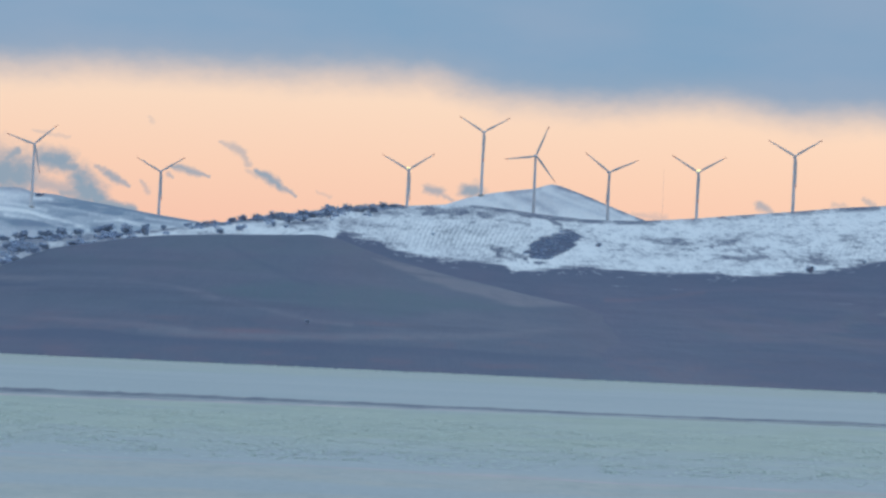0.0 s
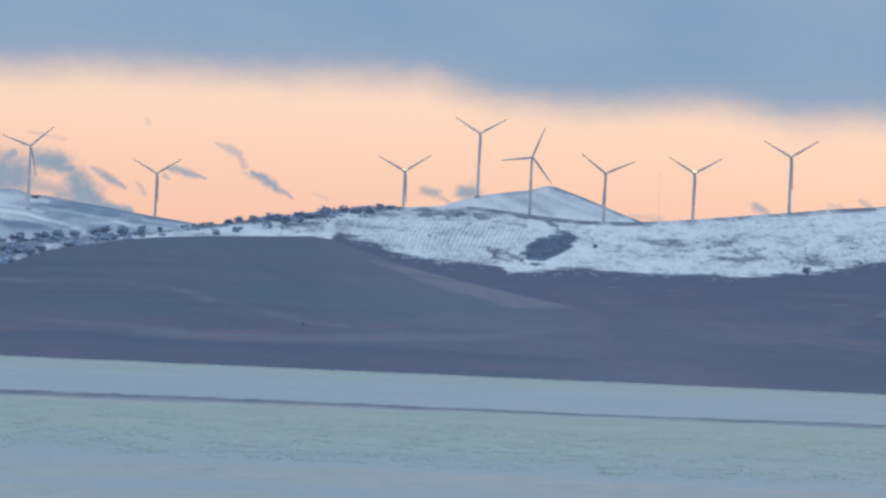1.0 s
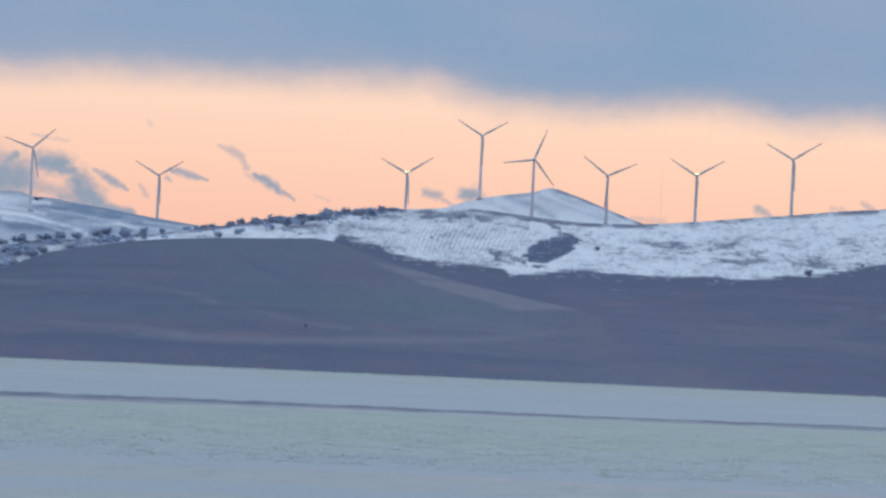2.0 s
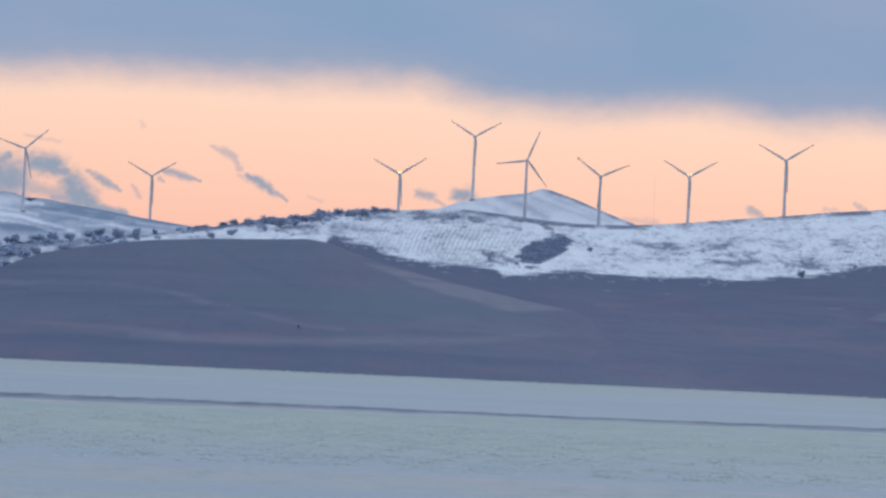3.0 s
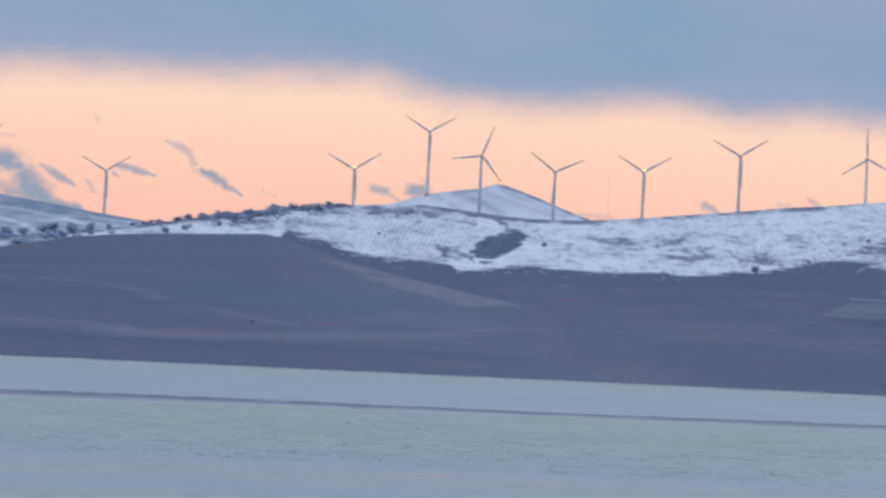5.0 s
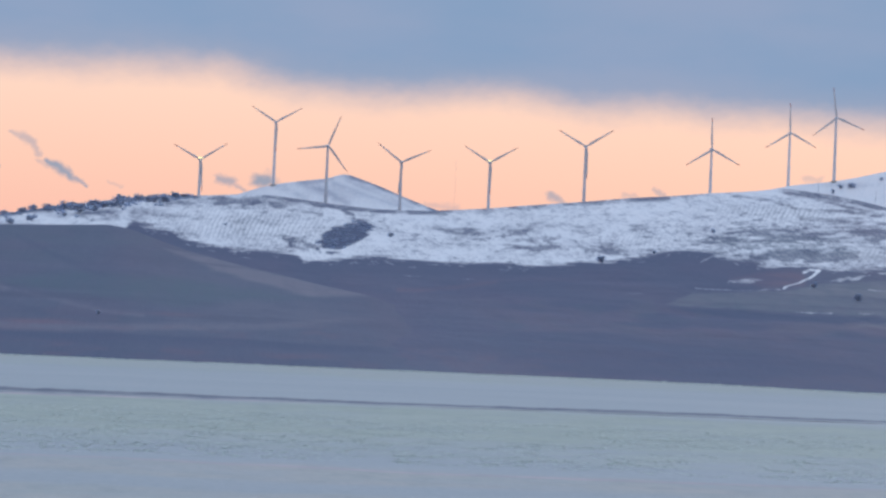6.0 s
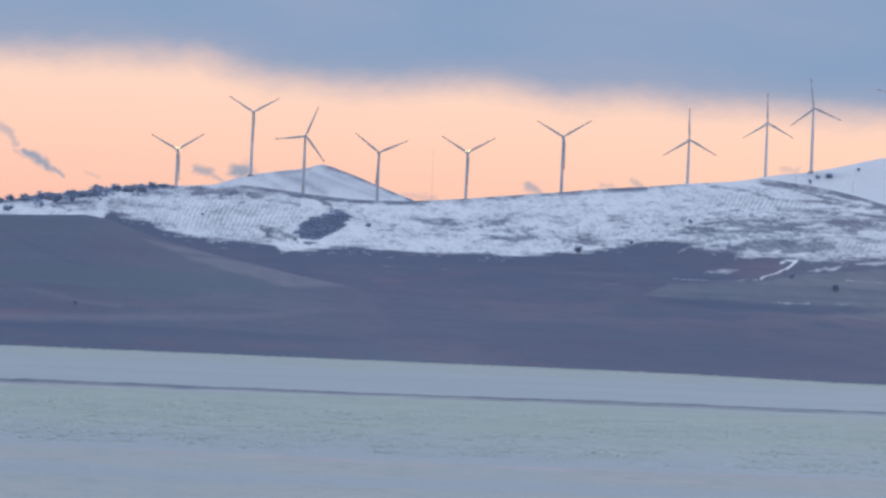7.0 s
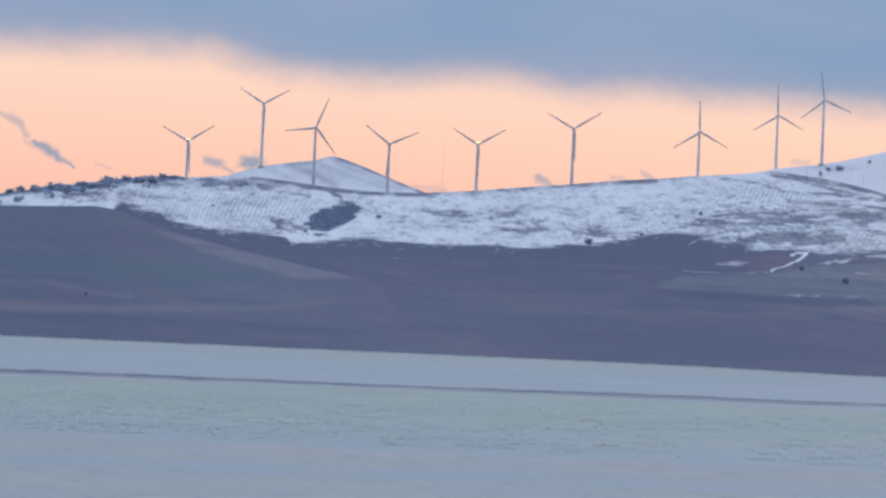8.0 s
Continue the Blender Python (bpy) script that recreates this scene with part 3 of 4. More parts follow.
def snow_cover(az, el, v):
    n1, n2 = fbm(az * 2.0 + 20, el * 7 + 20, 11, 5), fbm(az * 5 + 20, el * 16 + 20, 17, 4)
    n3, n4 = fbm(az * 0.45 + 20, el * 5 + 20, 23, 4), fbm(az * 4.0 + 20, el * 15 + 20, 29, 5)
    n5, n6 = fbm(az * 8 + 20, el * 22 + 20, 59, 4), fbm(az * 13 + 20, el * 40 + 20, 63, 3)
    n7 = fbm(az * 2.2 + 20, el * 40 + 20, 67, 4)
    snow = ease(el - snowline(az) + 0.05 * (n2 - 0.5) + 0.13 * (n7 - 0.5) + 0.05 * (n6 - 0.5), -0.04, 0.07)
    thin = 0.05 + sum(0.40 * k * spot(az + 0.35 * (n4 - 0.5), el + 0.13 * (n5 - 0.5), a, e, hw, hh) for a, e, hw, hh, k in THIN)
    thin = thin + sum(k * along(line, az, el + 0.07 * (n4 - 0.5), half, 0.025) for line, half, k in STREAKS) * (0.25 + 0.6 * ease(n2, 0.3, 0.65))
    thin = thin + ease(n5, 0.54, 0.68) * (0.10 + 0.32 * spot(az, el, 5.0, 1.72, 2.2, 0.22) + 0.30 * spot(az, el, 9.8, 1.9, 2.2, 0.4))
    thin = thin + ease(n6, 0.50, 0.72) * (0.16 + 0.22 * spot(az, el, 10.2, 1.9, 2.2, 0.5))
    # thin lines that follow the lie of the slope
    lie = el - np.interp(az, [p[0] for p in LIE], [p[1] for p in LIE])
    n8, n9 = fbm(az * 0.9 + 20, lie * 34 + 60, 101, 4), fbm(az * 2.6 + 20, lie * 60 + 60, 105, 3)
    terrace = ease(n8, 0.50, 0.66) * 0.7 + ease(n9, 0.52, 0.70) * 0.5
    thin = thin + terrace * (0.05 + 0.32 * spot(az, el, 10.6, 2.0, 2.4, 0.40) + 0.16 * spot(az, el, 0.6, 2.1, 1.6, 0.2) + 0.14 * spot(az, el, 5.0, 1.75, 2.2, 0.25))
    rim = 0.85 * ease(az, 0.2, 1.0) * ease(az, 4.0, 3.2) + 0.45 * ease(az, 3.2, 4.0) * ease(az, 9.0, 7.5) + 0.9 * ease(az, 9.7, 10.3) + 0.5 * ease(az, -0.9, -1.6)
    thin = thin + rim * ease(v + 0.015 * (n2 - 0.5), 0.968, 0.988)
    snow = snow * (1.0 - np.clip(thin * (0.45 + 0.75 * ease(n4, 0.3, 0.7)), 0, 0.68) - 0.10 * ease(n1, 0.40, 0.70))
    patch = within(SNOW_PATCH, az + 0.30 * (n2 - 0.5) + 0.25 * (n5 - 0.5), el + 0.20 * (n4 - 0.5) + 0.18 * (n5 - 0.5), 0.05)
    snow = snow * (1 - patch)
    white = (0.75 + 0.5 * n5) * along(TRACK, az, el + 0.04 * (n5 - 0.5), 0.014, 0.022) + 0.55 * along(TRACK_EDGE, az, el + 0.05 * (n4 - 0.5), 0.006, 0.018) * (0.2 + 1.4 * n5)
    white = white + 0.6 * along(TRACK[2:4], az, el + 0.03 * (n6 - 0.5), 0.022, 0.02)
    white = white + 0.6 * along(DITCH_SNOW, az, el + 0.05 * (n4 - 0.5), 0.008, 0.018) * ease(n4, 0.35, 0.55) + 0.55 * within([(8.95, 1.10), (9.25, 1.19), (9.62, 1.18), (9.3, 1.10)], az + 0.2 * (n5 - 0.5), el + 0.05 * (n6 - 0.5), 0.05)
    white = white + 0.9 * along([(1.05, 1.34), (1.28, 1.24), (1.34, 1.18), (1.76, 1.27), (2.1, 1.31)], az, el, 0.022, 0.03) + 0.38 * along([(8.46, 1.44), (8.63, 1.55), (8.94, 1.66)], az, el + 0.03 * (n5 - 0.5), 0.015, 0.03)
    white = white + 0.6 * along([(8.85, 1.73), (9.4, 1.78), (9.98, 1.80), (10.85, 1.86)], az, el + 0.06 * (n4 - 0.5), 0.02, 0.04) * ease(n5, 0.3, 0.6)
    white = white + 0.75 * along([(10.8, 1.21), (11.3, 1.29), (11.7, 1.37), (12.4, 1.42)], az, el + 0.05 * (n4 - 0.5), 0.025, 0.04) * ease(n4, 0.25, 0.6)
    white = white + 0.5 * along([(11.5, 1.09), (12.6, 1.06)], az, el + 0.04 * (n4 - 0.5), 0.012, 0.02) + 0.35 * spot(az, el, 10.45, 1.05, 0.08, 0.02)
    for a, e, hw in ((3.24, 1.15, 0.14), (3.20, 0.985, 0.25), (2.25, 1.13, 0.12), (0.2, 1.19, 0.3), (4.25, 0.97, 0.25), (4.73, 1.14, 0.15), (7.3, 0.86, 0.4)):
        white = white + 0.26 * spot(az, el + 0.03 * (n4 - 0.5), a, e, hw, 0.016) * (0.4 + n5)
    white = white + 0.32 * ease(n5, 0.58, 0.74) * spot(az, el, az, snowline(az) - 0.05, 1.0, 0.07)
    stub = np.maximum(within(STUBBLE, az, el + 0.06 * (n2 - 0.5), 0.03), within(LOW_STUBBLE, az, el + 0.05 * (n4 - 0.5), 0.04))
    plot = 0.72 * stub + 0.25 * spot(az, el, 4.5, 0.87, 0.5, 0.05) + 0.14 * ease(n3, 0.45, 0.7) + 0.25 * spot(az, el, 6.0, 0.2, 3.0, 0.08) * n1
    combed = np.maximum(spot(az, el, 0.4, 1.78, 1.3, 0.26), spot(az, el, 9.9, 2.42, 1.0, 0.14)) + 0.7 * spot(az, el, 11.6, 1.68, 0.6, 0.12) + 0.45 * spot(az, el, 7.4, 1.8, 0.8, 0.18)
    plot = np.where(el > snowline(az), combed, plot)
    bush = np.maximum(0.9 * patch, 0.65 * (1 - ease(snowline(az) - el, 0.05, 0.45)) * ease(az, 9.2, 8.4) * (1 - snow))
    bush = np.maximum(bush, 0.45 * ease(n3, 0.55, 0.35) * (1 - snow) * np.maximum(ease(az, 3.8, 6.5), ease(el, 0.5, 0.8)))
    bush = np.maximum(bush, (0.35 + 0.4 * n1) * ease(0.30 - el + 0.3 * (n3 - 0.5), 0.0, 0.35) * ease(az, 3.8, 6.8))
    bush = bush * (1 - 0.85 * stub)
    bush = np.maximum(bush, 0.95 * within([(7.9, 0.66), (9.0, 0.645), (10.1, 0.62), (11.73, 0.60), (11.0, 0.45), (9.2, 0.50)], az, el + 0.05 * (n4 - 0.5), 0.035))
    rust = 0.9 * along([(3.0, 0.70), (3.5, 0.74), (4.08, 0.81), (4.75, 0.92)], az, el + 0.04 * (n4 - 0.5), 0.03, 0.05) + 0.60 * within([(9.5, 1.34), (10.35, 1.38), (10.36, 1.11), (9.75, 1.05), (9.0, 1.16)], az, el, 0.06)
    rust = rust + 0.35 * along([(4.74, 0.98), (6.28, 1.06)], az, el + 0.05 * (n4 - 0.5), 0.03, 0.06) + 0.35 * ease(n3, 0.42, 0.6) * ease(el, 0.9, 0.3) * ease(az, 3.5, 6.0) + 0.3 * ease(n1, 0.5, 0.7) * ease(el, -0.2, -0.45)
    moss = 0.30 * ease(n1, 0.45, 0.65) * ease(el, 1.0, 0.6) * ease(az, 3.5, 6.0) + 0.7 * spot(az, el, 10.2, 1.8, 1.6, 0.2) + 0.2 * stub * ease(n2, 0.4, 0.6)
    return np.clip(np.maximum(snow, white), 0, 1), np.clip(plot, 0, 1), np.clip(bush, 0, 1), np.clip(moss, 0, 1), np.clip(rust, 0, 1)


def far_cover(bare, lines, rim, base=0.02, soft=0.05):
    def cover(az, el, v):
        n1, n2 = fbm(az * 2.0 + 20, el * 9 + 20, 31, 5), fbm(az * 5.0 + 20, el * 18 + 20, 43, 5)
        thin = base + 0.25 * base * (n2 - 0.5) + sum(k * spot(az, el, a, e, hw, hh) for k, a, e, hw, hh in bare) * (0.45 + 0.9 * ease(n1, 0.25, 0.65))
        thin = thin + sum(k * along(line, az, el + 0.05 * (n2 - 0.5), half, soft) for line, half, k in lines) * (0.6 + 0.6 * ease(n2, 0.3, 0.6))
        thin = thin + rim * ease(v, 0.972, 0.988)
        none = np.zeros(az.shape)
        return np.clip(1.0 - np.clip(thin, 0, 0.9), 0, 1), none, none, none, none
    return cover


def constant(value):
    return lambda az: np.zeros(np.shape(az)) + value


def land(name, me, mat, label, category="hill"):
    me.materials.append(mat)
    return tagged(new(name, me), label, category, kind="structure")


mound = Hill(MOUND, shore, 2700.0, shore_rise, 1.1, 0.22, 7.0, 3)
snowy = Hill(SNOWHILL, shore, 4000.0, shore_rise, 0.95, 0.10, 12.0, 4)
# spurs of the summit, running down to its foot: line of (bearing, rise), half width, height
SPURS = [([(1.13, 2.66), (1.24, 2.52), (1.45, 2.30)], 0.14, 5.0), ([(1.70, 2.72), (1.82, 2.58), (2.3, 2.38), (2.9, 2.20)], 0.14, 6.0),
         ([(0.47, 2.48), (0.75, 2.38), (1.0, 2.28)], 0.12, 4.0), ([(2.0, 2.78), (2.5, 2.54), (3.2, 2.26)], 0.10, 4.0)]
peak = Hill(PEAK, constant(3950.0), 4420.0, constant(-0.36), 1.0, 0.16, 9.0, 6, SPURS)
left = Hill(LEFT, constant(3900.0), 4520.0, constant(-0.36), 1.0, 0.12, 9.0, 7)
right = Hill(RIGHT, constant(3900.0), 4400.0, constant(-0.36), 1.0, 0.10, 7.0, 8)

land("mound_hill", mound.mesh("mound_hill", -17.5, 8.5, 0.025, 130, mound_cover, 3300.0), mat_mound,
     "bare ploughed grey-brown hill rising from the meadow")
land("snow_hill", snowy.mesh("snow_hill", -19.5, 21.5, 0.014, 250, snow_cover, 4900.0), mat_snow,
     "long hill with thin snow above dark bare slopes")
# diagonal lines of thinned snow on the summit imitate shade in its folds
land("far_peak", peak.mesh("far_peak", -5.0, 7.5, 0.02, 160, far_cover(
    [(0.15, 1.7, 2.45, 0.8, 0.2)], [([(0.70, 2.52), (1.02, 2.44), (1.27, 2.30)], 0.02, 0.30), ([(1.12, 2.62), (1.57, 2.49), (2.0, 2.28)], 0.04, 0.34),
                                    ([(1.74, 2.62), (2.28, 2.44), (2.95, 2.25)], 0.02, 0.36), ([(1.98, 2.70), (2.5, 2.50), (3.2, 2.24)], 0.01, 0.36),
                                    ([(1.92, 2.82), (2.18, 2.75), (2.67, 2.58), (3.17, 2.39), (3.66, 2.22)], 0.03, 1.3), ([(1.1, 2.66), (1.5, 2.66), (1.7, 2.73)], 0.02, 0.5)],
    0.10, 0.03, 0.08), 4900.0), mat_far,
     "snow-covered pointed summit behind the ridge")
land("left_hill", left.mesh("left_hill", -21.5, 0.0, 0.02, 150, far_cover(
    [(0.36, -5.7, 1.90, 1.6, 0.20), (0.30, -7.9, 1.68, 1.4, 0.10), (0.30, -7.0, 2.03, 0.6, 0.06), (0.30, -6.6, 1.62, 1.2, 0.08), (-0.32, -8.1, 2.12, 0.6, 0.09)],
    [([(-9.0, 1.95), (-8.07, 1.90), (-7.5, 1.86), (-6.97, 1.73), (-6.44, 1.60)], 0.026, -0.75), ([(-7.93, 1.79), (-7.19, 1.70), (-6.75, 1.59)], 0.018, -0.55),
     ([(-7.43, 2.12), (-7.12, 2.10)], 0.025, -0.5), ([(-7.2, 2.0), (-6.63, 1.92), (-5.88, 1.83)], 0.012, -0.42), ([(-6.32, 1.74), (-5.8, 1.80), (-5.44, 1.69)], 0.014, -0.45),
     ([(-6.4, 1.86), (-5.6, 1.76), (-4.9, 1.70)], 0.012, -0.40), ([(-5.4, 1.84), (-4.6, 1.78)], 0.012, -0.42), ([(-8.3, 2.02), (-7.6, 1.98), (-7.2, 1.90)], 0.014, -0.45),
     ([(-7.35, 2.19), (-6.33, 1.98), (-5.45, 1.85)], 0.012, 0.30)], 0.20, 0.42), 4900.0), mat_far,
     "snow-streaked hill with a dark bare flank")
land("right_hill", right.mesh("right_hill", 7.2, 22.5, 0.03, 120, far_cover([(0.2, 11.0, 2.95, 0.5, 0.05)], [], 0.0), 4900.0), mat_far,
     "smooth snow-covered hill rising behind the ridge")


# ---- the plain: one sheet to the horizon all round ----
GRASS = [(-8.0, 0.45), (-3.3, 0.42), (-3.04, 0.42), (-2.99, 0.10), (-2.84, 0.05), (-2.76, 0.42), (-2.57, 0.45), (-2.49, 0.02), (-2.38, 0.10),
         (-2.26, 0.35), (-1.98, 0.55), (-1.9, 0.75), (-1.62, 0.72), (-1.44, 0.80), (-1.36, 0.3), (-1.28, 0.08), (-0.95, 0.10), (-0.86, 0.45), (-0.7, 0.55), (0.0, 0.4)]
SAND = [(-8.0, 0.35), (-3.15, 0.40), (-3.04, 0.50), (-2.99, 0.04), (-2.84, 0.04), (-2.76, 0.50), (-2.55, 0.60), (-2.49, 0.0), (-0.88, 0.0), (-0.80, 0.22), (-0.6, 0.25), (0.0, 0.0)]


def plain_mesh():
    rings = np.concatenate([np.array([0.0, 60.0, 140.0, 240.0]), EYE.z / np.tan(np.radians(np.arange(3.9, 0.70, -0.012))), np.linspace(1850, 4900, 12)])
    az = np.concatenate([np.arange(-18.0, 22.0, 0.08), np.arange(22.0, 342.0, 2.0)])
    R, A = np.meshgrid(rings, az, indexing="ij")
    E = -np.degrees(np.arctan(EYE.z / np.maximum(R, 1.0)))
    warp = 0.08 * (fbm(A * 0.35 + 200, E * 3 + 50, 41, 4) - 0.5)
    grass = np.interp(E + warp, [g[0] for g in GRASS], [g[1] for g in GRASS]) * (0.65 + 0.7 * fbm(A * 0.9 + 200, E * 9 + 50, 47, 5))
    sand = np.interp(E + 1.6 * warp, [g[0] for g in SAND], [g[1] for g in SAND]) * (0.8 + fbm(A * 0.6 + 90, E * 12 + 50, 83, 4))
    Z = 0.12 * (fbm(A * 2 + 200, R / 9.0, 53, 3) - 0.5) * (R < 1800)
    co = np.stack([R * np.sin(np.radians(A)), R * np.cos(np.radians(A)), Z], -1).reshape(-1, 3)
    count = len(az)
    i, j = np.meshgrid(np.arange(len(rings) - 1), np.arange(count), indexing="ij")
    k, nxt = (i * count + j).ravel(), (i * count + (j + 1) % count).ravel()
    faces = np.stack([k, k + count, nxt + count, nxt], 1)
    faces = faces[:, ::-1]
    me = bpy.data.meshes.new("ground")
    me.from_pydata(co.tolist(), [], faces[count:].tolist() + [(0 * count + a + count, (a + 1) % count + count, 0) for a in range(count)])
    me.attributes.new("grass", "FLOAT", "POINT").data.foreach_set("value", grass.ravel().astype(np.float32))
    me.attributes.new("sand", "FLOAT", "POINT").data.foreach_set("value", np.clip(sand, 0, 1).ravel().astype(np.float32))
    me.shade_smooth()
    return me


land("ground", plain_mesh(), mat_plain, "flat frosted meadow with pale green streaks and snow", "meadow")


# ---- a dark earth bank across the plain ----
def bank(name, path, width, tall, mat, label, seed):
    az = np.arange(-17.0, 21.0, 0.05)
    dist = np.interp(az, [p[0] for p in path], [p[1] for p in path]) + 10 * (fbm(az * 0.5 + 40, az * 0 + 9, seed) - 0.5)
    top = np.interp(az, [t[0] for t in tall], [t[1] for t in tall]) * (0.6 + 0.8 * fbm(az * 4 + 90, az * 0 + 5, seed + 3))
    wide = np.interp(az, [t[0] for t in width], [t[1] for t in width])
    shape = [(-0.5, -0.25), (-0.30, 0.35), (-0.12, 0.92), (0.10, 1.0), (0.30, 0.5), (0.5, -0.25)]
    verts, faces, cols = [], [], len(shape)
    for a, d, t, wd in zip(az, dist, top, wide):
        for s, hgt in shape:
            r = d + s * wd
            verts.append((r * math.sin(radians(a)), r * math.cos(radians(a)), hgt * t))
    for i in range(len(az) - 1):
        for j in range(cols - 1):
            k = i * cols + j
            faces.append((k, k + cols, k + cols + 1, k + 1))
    me = bpy.data.meshes.new(name)
    me.from_pydata(verts, [], faces)
    me.shade_smooth()
    return land(name, me, mat, label, "earth bank")


bank("earth_bank", [(-17, 925), (-8, 922), (-2, 930), (3, 938), (8, 960), (12, 978), (21, 1000)],
     [(-17, 26), (0, 22), (4, 12), (7, 16), (12, 10), (21, 10)],
     [(-17, 0.90), (-5, 0.82), (1, 0.55), (4, 0.38), (7, 0.62), (10, 0.42), (21, 0.4)], mat_berm,
     "low dark earth bank running across the frosted meadow", 61)


bank("trodden_strip", [(-17, 900), (-8, 898), (-3, 906), (1, 920), (4, 932), (21, 985)],
     [(-17, 26), (-5, 24), (0, 14), (4, 6), (21, 4)],
     [(-17, 0.10), (-3, 0.10), (1, 0.08), (4, 0.05), (6, -0.2), (21, -0.2)], mat_trodden,
     "flat strip of trodden grey earth beside the dark bank", 89)
bank("low_bank", [(-17, 868), (-8, 870), (-3, 886), (1, 910), (21, 985)],
     [(-17, 8), (-2, 6), (2, 3), (21, 3)],
     [(-17, 0.36), (-3, 0.30), (1, 0.18), (3, -0.2), (21, -0.2)], mat_pale,
     "low pale sandy bank beside the dark one, fading out", 67)
bank("sandy_track", [(-17, 520), (-8, 512), (-2, 500), (3, 490), (8, 494), (12, 500), (21, 515)],
     [(-17, 5), (-4, 3), (1, 7), (9, 6), (14, 3), (21, 3)],
     [(-17, -0.1), (-9, 0.06), (-3, 0.07), (2, 0.09), (9, 0.11), (14, 0.0), (21, -0.1)], mat_pale,
     "narrow pale sandy track crossing the frosted meadow", 73)


# ---- wind turbines ----
HUB_H, BLADE = 88.0, 42.0


def part(name, bm, mat, parent, label=""):
    me = bpy.data.meshes.new(name)
    bm.to_mesh(me)
    bm.free()
    me.shade_smooth()
    me.materials.append(mat)
    ob = new(name, me)
    ob.parent = parent
    return tagged(ob, label)


def lathe(bm, profile, seg=20, axis="Z"):
    """A body of revolution through (radius, place along the axis)."""
    rings = []
    for rad, h in profile:
        ring = []
        for k in range(seg):
            a = 2 * math.pi * k / seg
            p = (rad * math.cos(a), rad * math.sin(a), h)
            ring.append(bm.verts.new(p if axis == "Z" else (p[0], h, -p[1])))
        rings.append(ring)
    for a, b in zip(rings, rings[1:]):
        for k in range(seg):
            bm.faces.new((a[k], a[(k + 1) % seg], b[(k + 1) % seg], b[k]))
    bm.faces.new(list(reversed(rings[0])))
    bm.faces.new(rings[-1])
    return bm


def blade_section(z):
    """Chord, thickness, twist and forward bend at z along the blade."""
    t = z / BLADE
    chord = np.interp(t, [0.03, 0.08, 0.2, 0.5, 0.8, 0.97, 1.0], [1.9, 2.2, 3.3, 2.3, 1.5, 1.0, 0.6])
    thick = np.interp(t, [0.03, 0.08, 0.2, 0.5, 1.0], [1.9, 1.7, 1.05, 0.75, 0.5])
    return chord, thick, radians(np.interp(t, [0, 0.2, 1.0], [16, 12, 0])), -1.2 * t * t


def blade_mesh(z0, z1, steps):
    bm = bmesh.new()
    rings = []
    for z in np.linspace(z0, z1, steps):
        chord, thick, twist, bend = blade_section(z)
        ring = []
        for k in range(10):
            a = 2 * math.pi * k / 10
            x, y = 0.5 * chord * math.cos(a) - 0.12 * chord, 0.5 * thick * math.sin(a) * (0.65 + 0.35 * math.cos(a))
            ring.append(bm.verts.new((x * math.cos(twist) - y * math.sin(twist), x * math.sin(twist) + y * math.cos(twist) + bend, z)))
        rings.append(ring)
    for a, b in zip(rings, rings[1:]):
        for k in range(10):
            bm.faces.new((a[k], a[(k + 1) % 10], b[(k + 1) % 10], b[k]))
    bm.faces.new(list(reversed(rings[0])))
    bm.faces.new(rings[-1])
    return bm


def turbine_meshes():
    """The meshes that all turbines share."""
    made = {}

    def keep(name, bm, mat, smooth=True):
        me = bpy.data.meshes.new(name)
        bm.normal_update()
        bm.to_mesh(me)
        bm.free()
        if smooth:
            me.shade_smooth()
        me.materials.append(mat)
        made[name] = me

    keep("foundation", lathe(bmesh.new(), [(4.6, -6.0), (4.6, 0.1), (4.2, 0.35), (2.4, 0.4)], 24), mat_concrete, False)
    keep("tower", lathe(bmesh.new(), [(2.35, 0.3), (2.35, 0.5), (2.25, 6.0), (2.05, 28.0), (2.10, 28.1), (2.05, 28.4), (1.8, 56.0), (1.85, 56.1), (1.8, 56.4),
                                      (1.4, 86.0), (1.5, 86.1), (1.5, 86.5)], 24), mat_tower)
    bm = bmesh.new()
    bmesh.ops.create_cube(bm, size=1.0, matrix=Matrix.Translation((0, 2.6, HUB_H)) @ Matrix.Diagonal((3.5, 9.6, 3.7, 1)))
    for vert in bm.verts:
        if vert.co.y > 5:
            vert.co.x *= 0.8
            vert.co.z = HUB_H + (vert.co.z - HUB_H) * 0.8 + 0.25
    bmesh.ops.bevel(bm, geom=list(bm.edges), offset=0.5, segments=2, affect="EDGES", profile=0.6)
    keep("nacelle", bm, mat_tower)
    keep("hub", lathe(bmesh.new(), [(1.45, 0.0), (1.75, -0.5), (1.8, -1.6), (1.6, -2.5), (1.15, -3.2), (0.5, -3.6), (0.1, -3.7)], 18, "Y"), mat_tower)
    keep("blade", blade_mesh(0.03 * BLADE, 0.88 * BLADE, 18), mat_blade)
    keep("tip", blade_mesh(0.88 * BLADE, BLADE, 7), mat_tip)
    keep("aviation_light", lathe(bmesh.new(), [(1.0, 0.0), (1.5, 0.3), (1.65, 1.1), (1.5, 2.0), (0.9, 2.5), (0.1, 2.7)], 14), mat_lamp)
    return made


SHARED = turbine_meshes()


def piece(name, parent, m):
    ob = new(name, SHARED[name])
    ob.parent = parent
    ob.matrix_basis = m
    return ob


